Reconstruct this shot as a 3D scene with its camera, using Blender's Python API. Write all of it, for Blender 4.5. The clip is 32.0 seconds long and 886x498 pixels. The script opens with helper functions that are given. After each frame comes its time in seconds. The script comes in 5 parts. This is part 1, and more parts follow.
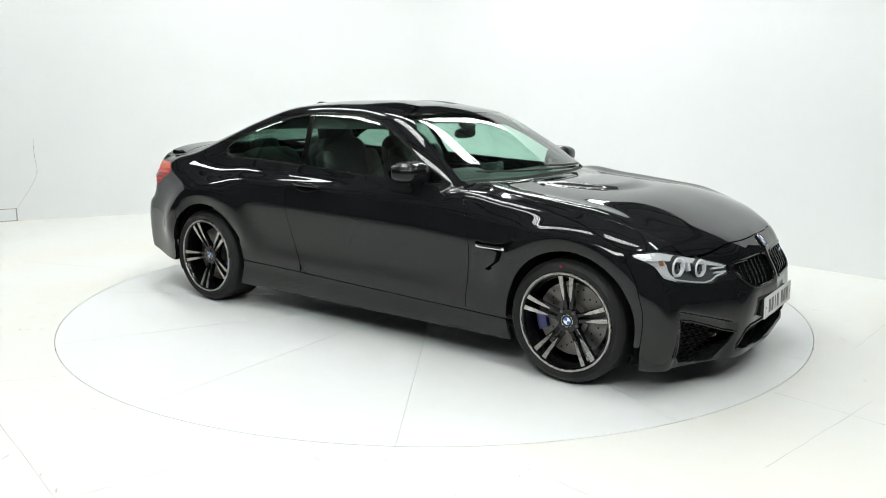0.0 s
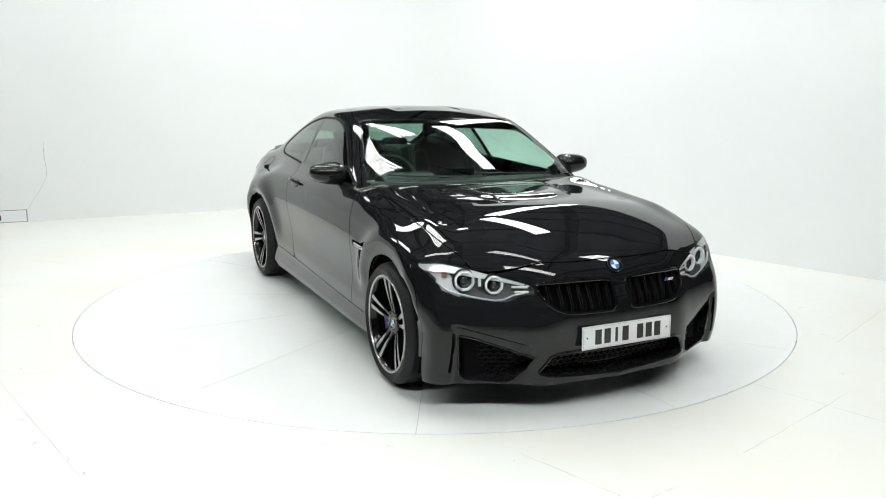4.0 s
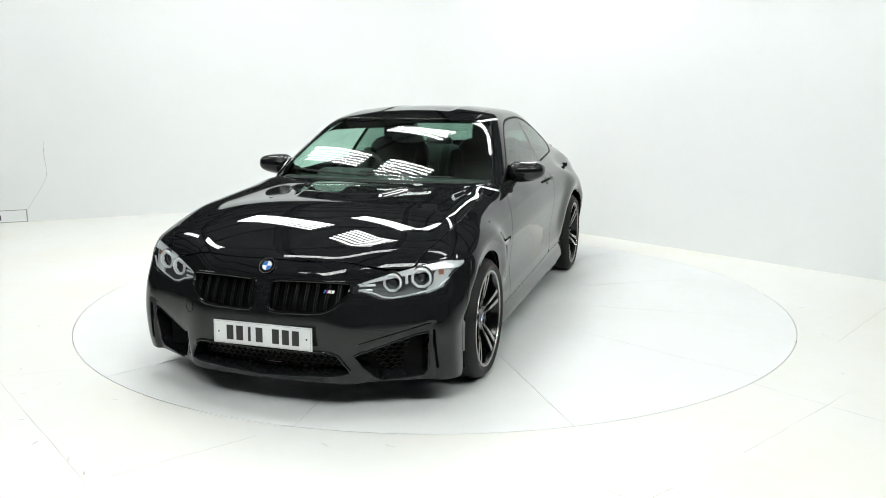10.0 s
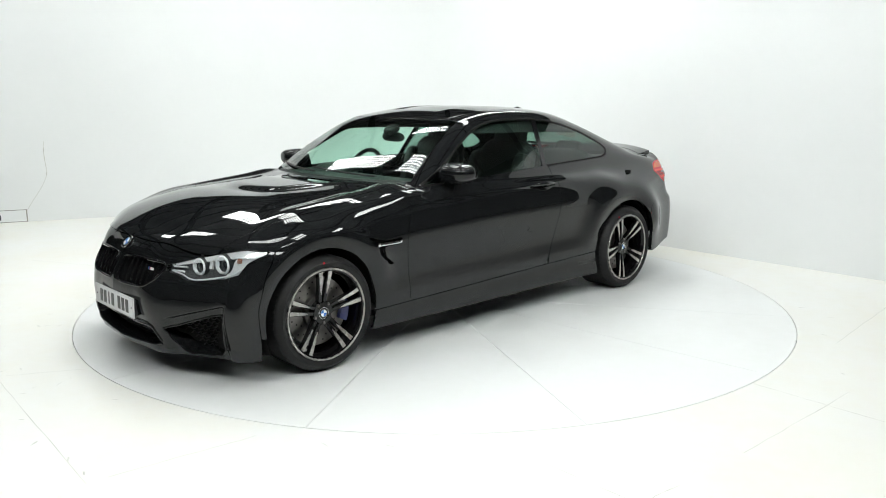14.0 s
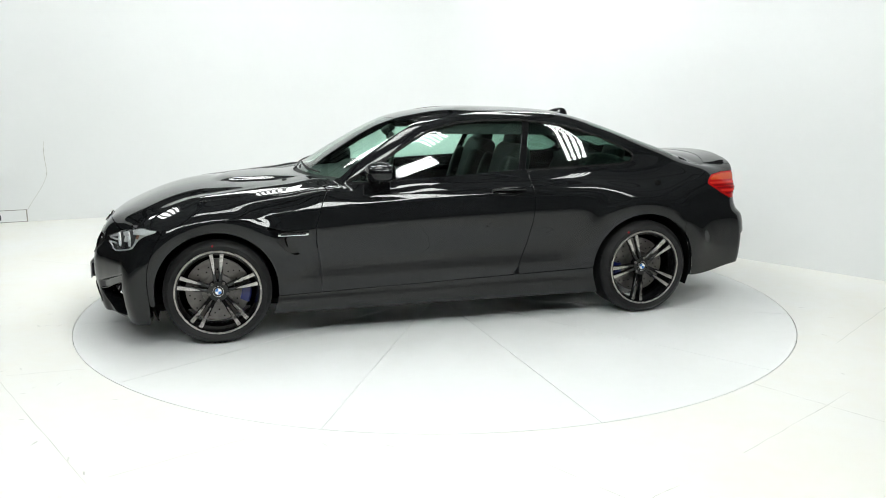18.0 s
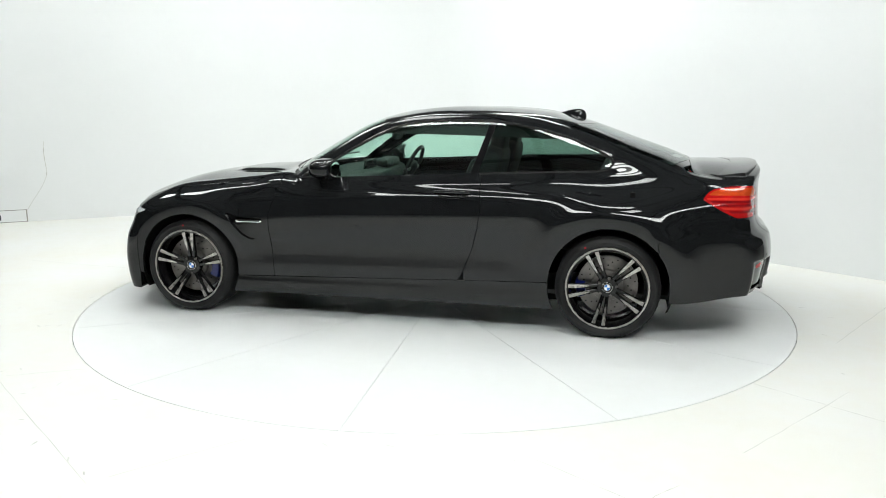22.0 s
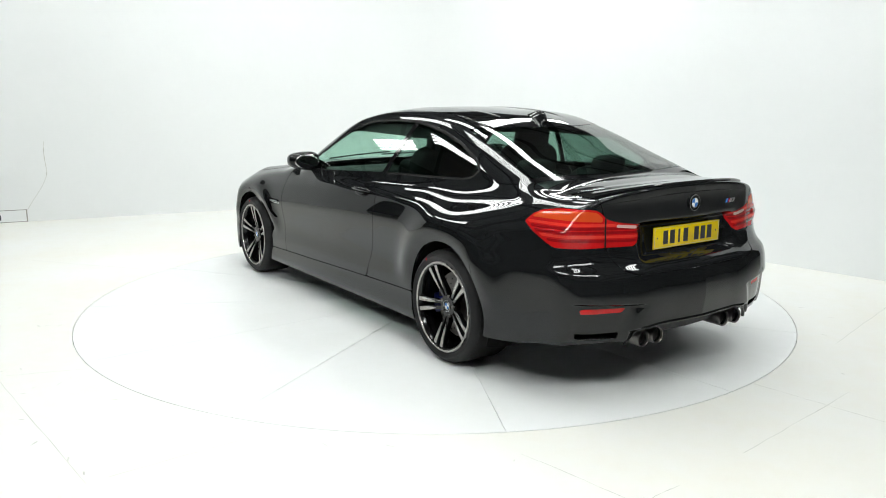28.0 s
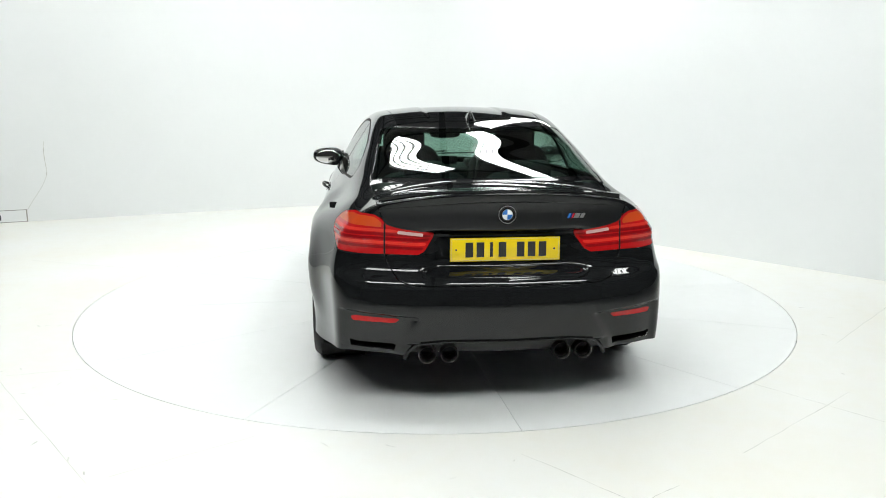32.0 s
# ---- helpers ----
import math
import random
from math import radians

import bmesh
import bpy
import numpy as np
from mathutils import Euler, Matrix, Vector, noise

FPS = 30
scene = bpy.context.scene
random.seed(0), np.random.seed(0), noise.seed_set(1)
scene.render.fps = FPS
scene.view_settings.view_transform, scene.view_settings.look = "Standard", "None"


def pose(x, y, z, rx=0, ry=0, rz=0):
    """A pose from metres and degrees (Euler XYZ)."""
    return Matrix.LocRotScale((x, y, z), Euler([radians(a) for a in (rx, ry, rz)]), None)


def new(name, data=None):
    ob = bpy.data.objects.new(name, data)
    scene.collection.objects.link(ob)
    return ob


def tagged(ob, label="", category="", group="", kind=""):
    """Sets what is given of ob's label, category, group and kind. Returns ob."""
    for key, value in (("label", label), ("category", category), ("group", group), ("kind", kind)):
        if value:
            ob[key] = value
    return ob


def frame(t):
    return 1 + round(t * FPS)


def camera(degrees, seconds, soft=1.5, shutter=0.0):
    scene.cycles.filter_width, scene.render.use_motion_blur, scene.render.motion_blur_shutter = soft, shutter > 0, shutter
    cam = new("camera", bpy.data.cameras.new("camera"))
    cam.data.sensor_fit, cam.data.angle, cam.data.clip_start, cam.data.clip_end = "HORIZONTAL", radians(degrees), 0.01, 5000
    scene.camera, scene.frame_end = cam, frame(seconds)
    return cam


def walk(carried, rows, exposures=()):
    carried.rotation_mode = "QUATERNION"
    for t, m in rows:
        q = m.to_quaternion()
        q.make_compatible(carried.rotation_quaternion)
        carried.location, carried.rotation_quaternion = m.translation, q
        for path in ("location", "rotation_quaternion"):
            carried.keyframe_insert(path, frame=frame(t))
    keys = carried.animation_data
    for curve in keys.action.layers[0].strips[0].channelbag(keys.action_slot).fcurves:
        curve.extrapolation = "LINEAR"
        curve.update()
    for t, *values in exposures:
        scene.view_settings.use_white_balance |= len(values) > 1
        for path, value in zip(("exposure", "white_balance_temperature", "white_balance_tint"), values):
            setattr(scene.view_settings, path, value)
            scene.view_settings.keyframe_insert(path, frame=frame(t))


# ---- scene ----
EXPOSURE, TUBE_POWER = -1.28, 56.0
# ---- camera and turning table ----
CAM_EYE, CAM_TURN = (0.0, -5.7834, 1.4802), (78.9838, -0.0812, -0.4915)
cam = camera(2 * math.degrees(math.atan(784 / 1409.3)), 32.0, soft=1.0)


def stand(forward=0.0, dip=0.0):
    """The camera's standing place, moved forward along its view, dipped by some degrees."""
    m = pose(*CAM_EYE, CAM_TURN[0] - dip, CAM_TURN[1], CAM_TURN[2])
    return m @ Matrix.Translation((0, 0, -forward))


walk(cam, [(0.0, stand(0.225)), (0.8, stand(0.225)), (1.0, stand(0.0, 0.095)), (2.0, stand(0.0, 0.105)), (2.6, stand(0.0, 0.05)), (3.0, stand()), (32.0, stand())],
     exposures=[(0.0, EXPOSURE), (32.0, EXPOSURE)])
# heading of the turntable in degrees, second by second
HEADING = [(0, -36.90), (1, -43.81), (2, -51.06), (3, -58.05), (4.5, -68.69), (6, -79.56), (8, -93.84), (10, -108.32), (12, -122.61), (14, -136.84), (16, -150.94), (18, -165.08), (20, -179.15), (22, -193.12), (24, -207.11), (26, -221.22), (28, -235.73), (30, -249.81), (32, -264.06)]
CAR_AT = Vector((0.1476, -0.0998, 0.0))


# ---- light ----
world = bpy.data.worlds.new("studio_world")
world.use_nodes = True
world.node_tree.nodes["Background"].inputs[0].default_value = (0.9, 0.95, 1.0, 1)
world.node_tree.nodes["Background"].inputs[1].default_value = 0.02
scene.world = world


# ---- materials ----
def material(name, color, rough=0.5, metal=0.0, coat=0.0, spec=0.5, emit=0.0, emit_color=None, bump=0.0, bump_scale=200.0, vary=0.0, vary_scale=6.0, rough_vary=0.0, tint=None):
    """A principled material with two scales of variation, in object space."""
    m = bpy.data.materials.new(name)
    m.use_nodes = True
    t = m.node_tree
    b = t.nodes["Principled BSDF"]
    b.inputs["Base Color"].default_value = (*color, 1)
    b.inputs["Roughness"].default_value = rough
    b.inputs["Metallic"].default_value = metal
    b.inputs["Coat Weight"].default_value = coat
    b.inputs["Coat Roughness"].default_value = 0.015
    b.inputs["Specular IOR Level"].default_value = spec
    if emit:
        b.inputs["Emission Color"].default_value = (*(emit_color or color), 1)
        b.inputs["Emission Strength"].default_value = emit
    if bump or vary or rough_vary:
        co = t.nodes.new("ShaderNodeTexCoord")
    if vary or rough_vary:
        n = t.nodes.new("ShaderNodeTexNoise")
        n.inputs["Scale"].default_value, n.inputs["Detail"].default_value = vary_scale, 8
        t.links.new(co.outputs["Object"], n.inputs["Vector"])
        n2 = t.nodes.new("ShaderNodeTexNoise")
        n2.inputs["Scale"].default_value, n2.inputs["Detail"].default_value = vary_scale * 11, 5
        t.links.new(co.outputs["Object"], n2.inputs["Vector"])
        mx = t.nodes.new("ShaderNodeMath")
        mx.operation = "MULTIPLY_ADD"
        mx.inputs[1].default_value = 0.35
        t.links.new(n2.outputs["Fac"], mx.inputs[0])
        t.links.new(n.outputs["Fac"], mx.inputs[2])
    if vary:
        r = t.nodes.new("ShaderNodeMapRange")
        r.inputs["From Min"].default_value, r.inputs["From Max"].default_value = 0.45, 0.95
        mixc = t.nodes.new("ShaderNodeMixRGB")
        mixc.inputs[1].default_value = (*color, 1)
        mixc.inputs[2].default_value = (*(tint or tuple(c * (1 - vary) for c in color)), 1)
        t.links.new(mx.outputs[0], r.inputs["Value"])
        t.links.new(r.outputs[0], mixc.inputs[0])
        t.links.new(mixc.outputs[0], b.inputs["Base Color"])
    if rough_vary:
        r2 = t.nodes.new("ShaderNodeMapRange")
        r2.inputs["From Min"].default_value, r2.inputs["From Max"].default_value = 0.4, 0.95
        r2.inputs["To Min"].default_value, r2.inputs["To Max"].default_value = max(rough - rough_vary, 0.0), rough + rough_vary
        t.links.new(mx.outputs[0], r2.inputs["Value"])
        t.links.new(r2.outputs[0], b.inputs["Roughness"])
    if bump:
        n3 = t.nodes.new("ShaderNodeTexNoise")
        n3.inputs["Scale"].default_value, n3.inputs["Detail"].default_value = bump_scale, 4
        t.links.new(co.outputs["Object"], n3.inputs["Vector"])
        bp = t.nodes.new("ShaderNodeBump")
        bp.inputs["Strength"].default_value, bp.inputs["Distance"].default_value = bump, 0.01
        t.links.new(n3.outputs["Fac"], bp.inputs["Height"])
        t.links.new(bp.outputs[0], b.inputs["Normal"])
    return m


def pane_material(name, tint, ior=1.5, gloss=0.0):
    """Thin glass: tinted see-through with a Fresnel reflection."""
    m = bpy.data.materials.new(name)
    m.use_nodes = True
    t = m.node_tree
    t.nodes.remove(t.nodes["Principled BSDF"])
    tr, gl, lw, pw, fr, mx = (t.nodes.new(k) for k in ("ShaderNodeBsdfTransparent", "ShaderNodeBsdfGlossy", "ShaderNodeLayerWeight", "ShaderNodeMath", "ShaderNodeMath", "ShaderNodeMixShader"))
    tr.inputs[0].default_value = (*tint, 1)
    gl.inputs["Roughness"].default_value = gloss
    base = ((ior - 1) / (ior + 1)) ** 2
    pw.operation, pw.inputs[1].default_value = "POWER", 5
    fr.operation, fr.inputs[1].default_value, fr.inputs[2].default_value = "MULTIPLY_ADD", 1 - 2 * base, 2 * base
    t.links.new(lw.outputs["Facing"], pw.inputs[0])
    t.links.new(pw.outputs[0], fr.inputs[0])
    t.links.new(fr.outputs[0], mx.inputs[0])
    t.links.new(tr.outputs[0], mx.inputs[1])
    t.links.new(gl.outputs[0], mx.inputs[2])
    t.links.new(mx.outputs[0], t.nodes["Material Output"].inputs[0])
    return m


PAINT = material("black_metallic_paint", (0.0088, 0.0096, 0.0104), 0.006, 0.0, 0.0, 0.42)
ROOF_PAINT = material("carbon_roof_lacquer", (0.0042, 0.0045, 0.005), 0.010, 0.0, 0.0, 0.42)
GLOSS_BLACK = material("gloss_black_plastic", (0.004, 0.004, 0.0046), 0.08, spec=0.4)
MATT_BLACK = material("matt_black_plastic", (0.012, 0.012, 0.013), 0.6, bump=0.15, bump_scale=400)
LINER = material("wheel_liner_felt", (0.006, 0.006, 0.006), 0.95, spec=0.1, bump=0.3, bump_scale=120)
RUBBER = material("tyre_rubber", (0.0085, 0.0085, 0.009), 0.55, spec=0.32, vary=0.3, vary_scale=14, bump=0.15, bump_scale=260)
SEAL = material("rubber_seal", (0.006, 0.006, 0.006), 0.6, spec=0.15)
ALLOY_BLACK = material("black_alloy_lacquer", (0.004, 0.004, 0.0045), 0.15, spec=0.4)
ALLOY_CUT = material("diamond_cut_alloy", (0.42, 0.405, 0.385), 0.28, 1.0, rough_vary=0.08, vary_scale=40)
STEEL = material("brake_disc_steel", (0.21, 0.20, 0.19), 0.42, 1.0, vary=0.35, vary_scale=18)
CALIPER = material("blue_caliper_enamel", (0.005, 0.012, 0.12), 0.3, coat=0.4)
MIRROR = material("mirror_silver", (0.9, 0.9, 0.9), 0.01, 1.0)
CHROME = material("chrome", (0.80, 0.81, 0.82), 0.09, 1.0)
LAMP_SILVER = material("lamp_reflector_silver", (0.90, 0.91, 0.92), 0.20, 0.25)
LAMP_GREY = material("lamp_bezel_grey", (0.40, 0.41, 0.42), 0.35, 0.4)
LAMP_RING = material("frosted_light_ring", (0.84, 0.85, 0.86), 0.25)
CLEAR = pane_material("clear_lamp_cover", (0.94, 0.96, 0.97), 1.45)
GLASS = pane_material("green_tinted_glass", (0.72, 0.92, 0.83), 1.52)
GLASS_DARK = pane_material("dark_green_tinted_glass", (0.32, 0.46, 0.40), 1.52)
GRILLE_SATIN = material("satin_grille_black", (0.009, 0.0095, 0.010), 0.25, spec=0.45)
LAMP_BOWL = material("lamp_bowl_grey", (0.20, 0.205, 0.21), 0.2, 0.6)
LAMP_WHITE = material("lamp_bowl_white", (0.80, 0.81, 0.82), 0.22, 0.2)
RED_LENS = material("red_lamp_lens", (0.46, 0.007, 0.008), 0.05, spec=0.4)
RED_DARK = material("dark_red_lamp_band", (0.24, 0.004, 0.006), 0.05, spec=0.4)
RED_GLOW = material("red_light_bar", (0.66, 0.03, 0.02), 0.05, spec=0.4)
REVERSE_LENS = material("pale_pink_reversing_lens", (0.55, 0.36, 0.34), 0.1)
ORANGE_LENS = material("orange_red_indicator_lens", (0.54, 0.058, 0.012), 0.05, spec=0.4)
WHITE_PLATE = material("white_plate_acrylic", (0.78, 0.79, 0.80), 0.2, vary=0.04, vary_scale=9)
YELLOW_PLATE = material("yellow_plate_acrylic", (0.82, 0.60, 0.010), 0.2, vary=0.05, vary_scale=9)
INK = material("black_plate_ink", (0.015, 0.015, 0.016), 0.35)
PLATE_PALE = material("plate_edge_line", (0.35, 0.35, 0.34), 0.4)
BADGE_BLUE = material("badge_blue_enamel", (0.03, 0.17, 0.52), 0.35, spec=0.3)
BADGE_WHITE = material("badge_white_enamel", (0.85, 0.86, 0.87), 0.35, spec=0.3)
BADGE_RED = material("badge_red_enamel", (0.45, 0.02, 0.03), 0.15)
LEATHER = material("black_leather", (0.008, 0.008, 0.009), 0.5, vary=0.3, vary_scale=12, bump=0.25, bump_scale=350)
CABIN = material("dark_cabin_plastic", (0.018, 0.018, 0.019), 0.55, bump=0.2, bump_scale=300)
HEADLINER = material("dark_grey_headliner_cloth", (0.028, 0.028, 0.029), 0.95, bump=0.3, bump_scale=500)
EXHAUST = material("sooty_steel_tailpipe", (0.36, 0.34, 0.32), 0.3, 1.0, vary=0.5, vary_scale=30)
# soot in the pipe bores, and painted shade for the brake disc holes
SOOT_AND_HOLE = material("soot_and_hole_shade", (0.006, 0.006, 0.006), 0.9, spec=0.1)
WALL_WHITE = material("white_wall_paint", (0.755, 0.77, 0.775), 0.75, vary=0.03, vary_scale=1.4, bump=0.05, bump_scale=60)
FLOOR_WHITE = material("white_floor_paint", (0.80, 0.81, 0.80), 0.42, vary=1.0, vary_scale=0.9, tint=(0.795, 0.78, 0.715), bump=0.04, bump_scale=90, rough_vary=0.12)
DISC_WHITE = material("white_turntable_paint", (0.80, 0.815, 0.82), 0.40, vary=1.0, vary_scale=1.1, tint=(0.77, 0.785, 0.775), bump=0.04, bump_scale=90, rough_vary=0.12)
GROOVE = material("dirt_in_joint", (0.36, 0.36, 0.33), 0.9, vary=0.5, vary_scale=4)
STAIN = material("scuffed_floor_mark", (0.64, 0.635, 0.60), 0.8, vary=0.4, vary_scale=30)
CEILING_DARK = material("grey_roof_sheeting", (0.36, 0.36, 0.365), 0.8, vary=0.4, vary_scale=1.5)
BEAM = material("steel_roof_beam", (0.03, 0.03, 0.03), 0.6, vary=0.3, vary_scale=5)
BACK_DARK = material("dark_warehouse_wall", (0.085, 0.083, 0.080), 0.85, vary=0.4, vary_scale=0.8)
TUBE = material("lit_fluorescent_tube", (1, 1, 1), 0.5, emit=TUBE_POWER, emit_color=(0.965, 1.0, 0.975))
HOUSING = material("grey_enamel_housing", (0.16, 0.16, 0.16), 0.5)


# ---- mesh helpers ----
def link_mesh(name, me, mat, parent=None, label=""):
    ob = new(name, me)
    if not me.materials:
        me.materials.append(mat)
    ob.parent = parent
    if label:
        ob["label"] = label
    return ob


def mesh_of(name, verts, faces, normals=None, smooth=True):
    me = bpy.data.meshes.new(name)
    me.from_pydata([tuple(v) for v in verts], [], [tuple(f) for f in faces])
    me.polygons.foreach_set("use_smooth", [smooth] * len(me.polygons))
    me.update()
    if normals is not None:
        me.normals_split_custom_set_from_vertices([tuple(n) for n in normals])
    return me


def part(name, bm, mat, parent=None, label="", smooth=False):
    me = bpy.data.meshes.new(name)
    bm.to_mesh(me)
    bm.free()
    if smooth:
        me.polygons.foreach_set("use_smooth", [True] * len(me.polygons))
        me.set_sharp_from_angle(angle=radians(38))
    return link_mesh(name, me, mat, parent, label)


def box(bm, size, at=(0, 0, 0), turn=None, bevel=0.0, segs=2):
    m = Matrix.Translation(at) @ (turn or Matrix()) @ Matrix.Diagonal((*size, 1))
    r = bmesh.ops.create_cube(bm, size=1, matrix=m)
    if bevel:
        edges = list({e for v in r["verts"] for e in v.link_edges})
        bmesh.ops.bevel(bm, geom=edges, offset=bevel, segments=segs, affect="EDGES", profile=0.5)
    return bm


def box_part(name, size, at, mat, parent=None, label="", turn=None, bevel=0.004):
    return part(name, box(bmesh.new(), size, at, turn, bevel), mat, parent, label, smooth=True)


def prism(bm, outline, place, depth):
    """Extrude a 2D outline by depth along its local z; place: matrix from (u, v, w)."""
    a = [bm.verts.new(place @ Vector((u, v, 0))) for u, v in outline]
    b = [bm.verts.new(place @ Vector((u, v, depth))) for u, v in outline]
    n = len(a)
    bm.faces.new(b)
    bm.faces.new(a[::-1])
    for i in range(n):
        bm.faces.new((a[i], a[(i + 1) % n], b[(i + 1) % n], b[i]))
    bmesh.ops.recalc_face_normals(bm, faces=bm.faces[:])
    return bm


def lathe(bm, profile, steps=64, axis="y", closed=False, arc=(0, 2 * math.pi)):
    """Turn (radius, offset) pairs about the y axis (or z)."""
    full = abs(arc[1] - arc[0] - 2 * math.pi) < 1e-6
    n = steps if full else steps + 1
    rings = []
    for i in range(n):
        a = arc[0] + (arc[1] - arc[0]) * i / steps
        c, s = math.cos(a), math.sin(a)
        rings.append([bm.verts.new((r * c, w, r * s) if axis == "y" else (r * c, r * s, w)) for r, w in profile])
    k = len(profile)
    for i in range(steps):
        p, q = rings[i], rings[(i + 1) % n]
        for j in range(k if closed else k - 1):
            bm.faces.new((p[j], p[(j + 1) % k], q[(j + 1) % k], q[j]))
    bmesh.ops.recalc_face_normals(bm, faces=bm.faces[:])
    return bm


def tube(bm, path, radius, sides=8, closed=False):
    """A round bar along a list of points."""
    pts = [Vector(p) for p in path]
    rings = []
    n = len(pts)
    for i, p in enumerate(pts):
        d = (pts[(i + 1) % n] - pts[i - 1]) if closed else (pts[min(i + 1, n - 1)] - pts[max(i - 1, 0)])
        q = d.normalized().to_track_quat("Z", "Y")
        rad = radius[i] if isinstance(radius, (list, tuple)) else radius
        rings.append([bm.verts.new(p + q @ Vector((rad * math.cos(a), rad * math.sin(a), 0))) for a in (2 * math.pi * j / sides for j in range(sides))])
    for i in range(n if closed else n - 1):
        a, b = rings[i], rings[(i + 1) % n]
        best = min(range(sides), key=lambda s: (a[0].co - b[s].co).length) if closed and i == n - 1 else 0
        for j in range(sides):
            bm.faces.new((a[j], a[(j + 1) % sides], b[(j + 1 + best) % sides], b[(j + best) % sides]))
    if not closed:
        bm.faces.new(rings[0][::-1])
        bm.faces.new(rings[-1])
    bmesh.ops.recalc_face_normals(bm, faces=bm.faces[:])
    return bm


# ---- the room ----
def ground_sheet():
    bm = bmesh.new()
    n = 160
    R0, outer = 2.4785, 16.0
    inner = [bm.verts.new((R0 * math.cos(a), R0 * math.sin(a), 0)) for a in (2 * math.pi * i / n for i in range(n))]
    low = [bm.verts.new((v.co.x, v.co.y, -0.06)) for v in inner]
    out = []
    for i in range(n):
        a = 2 * math.pi * i / n
        s = outer / max(abs(math.cos(a)), abs(math.sin(a)))
        out.append(bm.verts.new((s * math.cos(a), s * math.sin(a), 0)))
    for i in range(n):
        j = (i + 1) % n
        bm.faces.new((inner[i], out[i], out[j], inner[j]))
        bm.faces.new((low[i], inner[i], inner[j], low[j]))
    return part("floor", bm, FLOOR_WHITE)


floor = tagged(ground_sheet(), "white painted floor with faint joints and scuffs", "floor", kind="structure")

WALL_H, WALL_T = 2.72, 0.16
CORNER = Vector((-0.762, 5.298))


def wall_path():
    """Plan of the white backdrop walls: left run, rounded corner, right run."""
    a, b = Vector((-7.072, 2.516)), Vector((3.990, 0.051))
    da, db = (a - CORNER).normalized(), (b - CORNER).normalized()
    r = 1.5
    pa, pb = CORNER + da * r, CORNER + db * r
    pts = [a]
    for i in range(25):
        t = i / 24
        pts.append(pa * (1 - t) ** 2 + CORNER * 2 * t * (1 - t) + pb * t * t)
    pts.append(b)
    return pts


def backdrop_wall():
    bm = bmesh.new()
    pts = wall_path()
    cols = []
    for i, p in enumerate(pts):
        d = (pts[min(i + 1, len(pts) - 1)] - pts[max(i - 1, 0)]).normalized()
        nrm = Vector((-d.y, d.x))
        q = p + nrm * WALL_T
        cols.append([bm.verts.new((p.x, p.y, 0)), bm.verts.new((p.x, p.y, WALL_H)), bm.verts.new((q.x, q.y, WALL_H)), bm.verts.new((q.x, q.y, 0))])
    for a, b in zip(cols, cols[1:]):
        for j in range(3):
            bm.faces.new((a[j], b[j], b[j + 1], a[j + 1]))
    bm.faces.new(cols[0])
    bm.faces.new(cols[-1][::-1])
    bmesh.ops.recalc_face_normals(bm, faces=bm.faces[:])
    return part("wall_backdrop", bm, WALL_WHITE, smooth=True)


tagged(backdrop_wall(), "plain white painted studio wall with a rounded corner", "wall", kind="structure")


# ---- the car's body surface ----
# x forward, y to the car's left, z up; the origin lies on the ground midway between the axles.
def curve(keys, soft=0.03):
    """A smooth function through (x, value) keys."""
    kx, kv = np.array(sorted(keys)).T
    lo, hi = kx[0] - 0.6, kx[-1] + 0.6
    xs = np.arange(lo, hi, 0.0015)
    s = np.gradient(kv, kx)
    i = np.clip(np.searchsorted(kx, xs) - 1, 0, len(kx) - 2)
    h = kx[i + 1] - kx[i]
    t = np.clip((xs - kx[i]) / h, 0, 1)
    ys = kv[i] * (1 + 2 * t) * (1 - t) ** 2 + s[i] * h * t * (1 - t) ** 2 + kv[i + 1] * t * t * (3 - 2 * t) - s[i + 1] * h * t * t * (1 - t)
    ys = np.where(xs < kx[0], kv[0] + s[0] * (xs - kx[0]), np.where(xs > kx[-1], kv[-1] + s[-1] * (xs - kx[-1]), ys))
    n = max(int(soft / 0.0015), 1)
    for _ in range(3):
        k = np.ones(n) / n
        ys = np.convolve(np.pad(ys, (n // 2, n - 1 - n // 2), mode="reflect", reflect_type="odd"), k, "valid")
    return lambda x: np.interp(x, xs, ys)


def smax(a, b, k):
    h = np.maximum(k - np.abs(a - b), 0) / k
    return np.maximum(a, b) + h ** 3 * k / 6


def smin(a, b, k):
    return -smax(-a, -b, k)


def step(t):
    t = np.clip(t, 0, 1)
    return t * t * t * (t * (6 * t - 15) + 10)


hood_line = curve([(2.2, 0.5594), (2.14, 0.6441), (2.08, 0.6984), (1.95, 0.7701), (1.75, 0.8549), (1.55, 0.9051), (1.35, 0.9185), (1.15, 0.9274), (0.95, 0.9382), (0.75, 0.9619), (0.5, 0.934), (0.2, 0.944), (-0.2, 0.960), (-0.56, 0.974), (-1, 0.986), (-1.4, 1.002), (-1.8, 1.029), (-2, 1.047), (-2.2, 1.041), (-2.34, 1.038), (-2.5, 1.048)], 0.05)
hood_drop = curve([(2.2, 0.048), (2.05, 0.066), (1.8, 0.098), (1.4, 0.080), (1, 0.046), (0.6, 0.032), (0, 0.046), (-0.7, 0.085), (-1.4, 0.122), (-2, 0.138), (-2.5, 0.100)], 0.16)
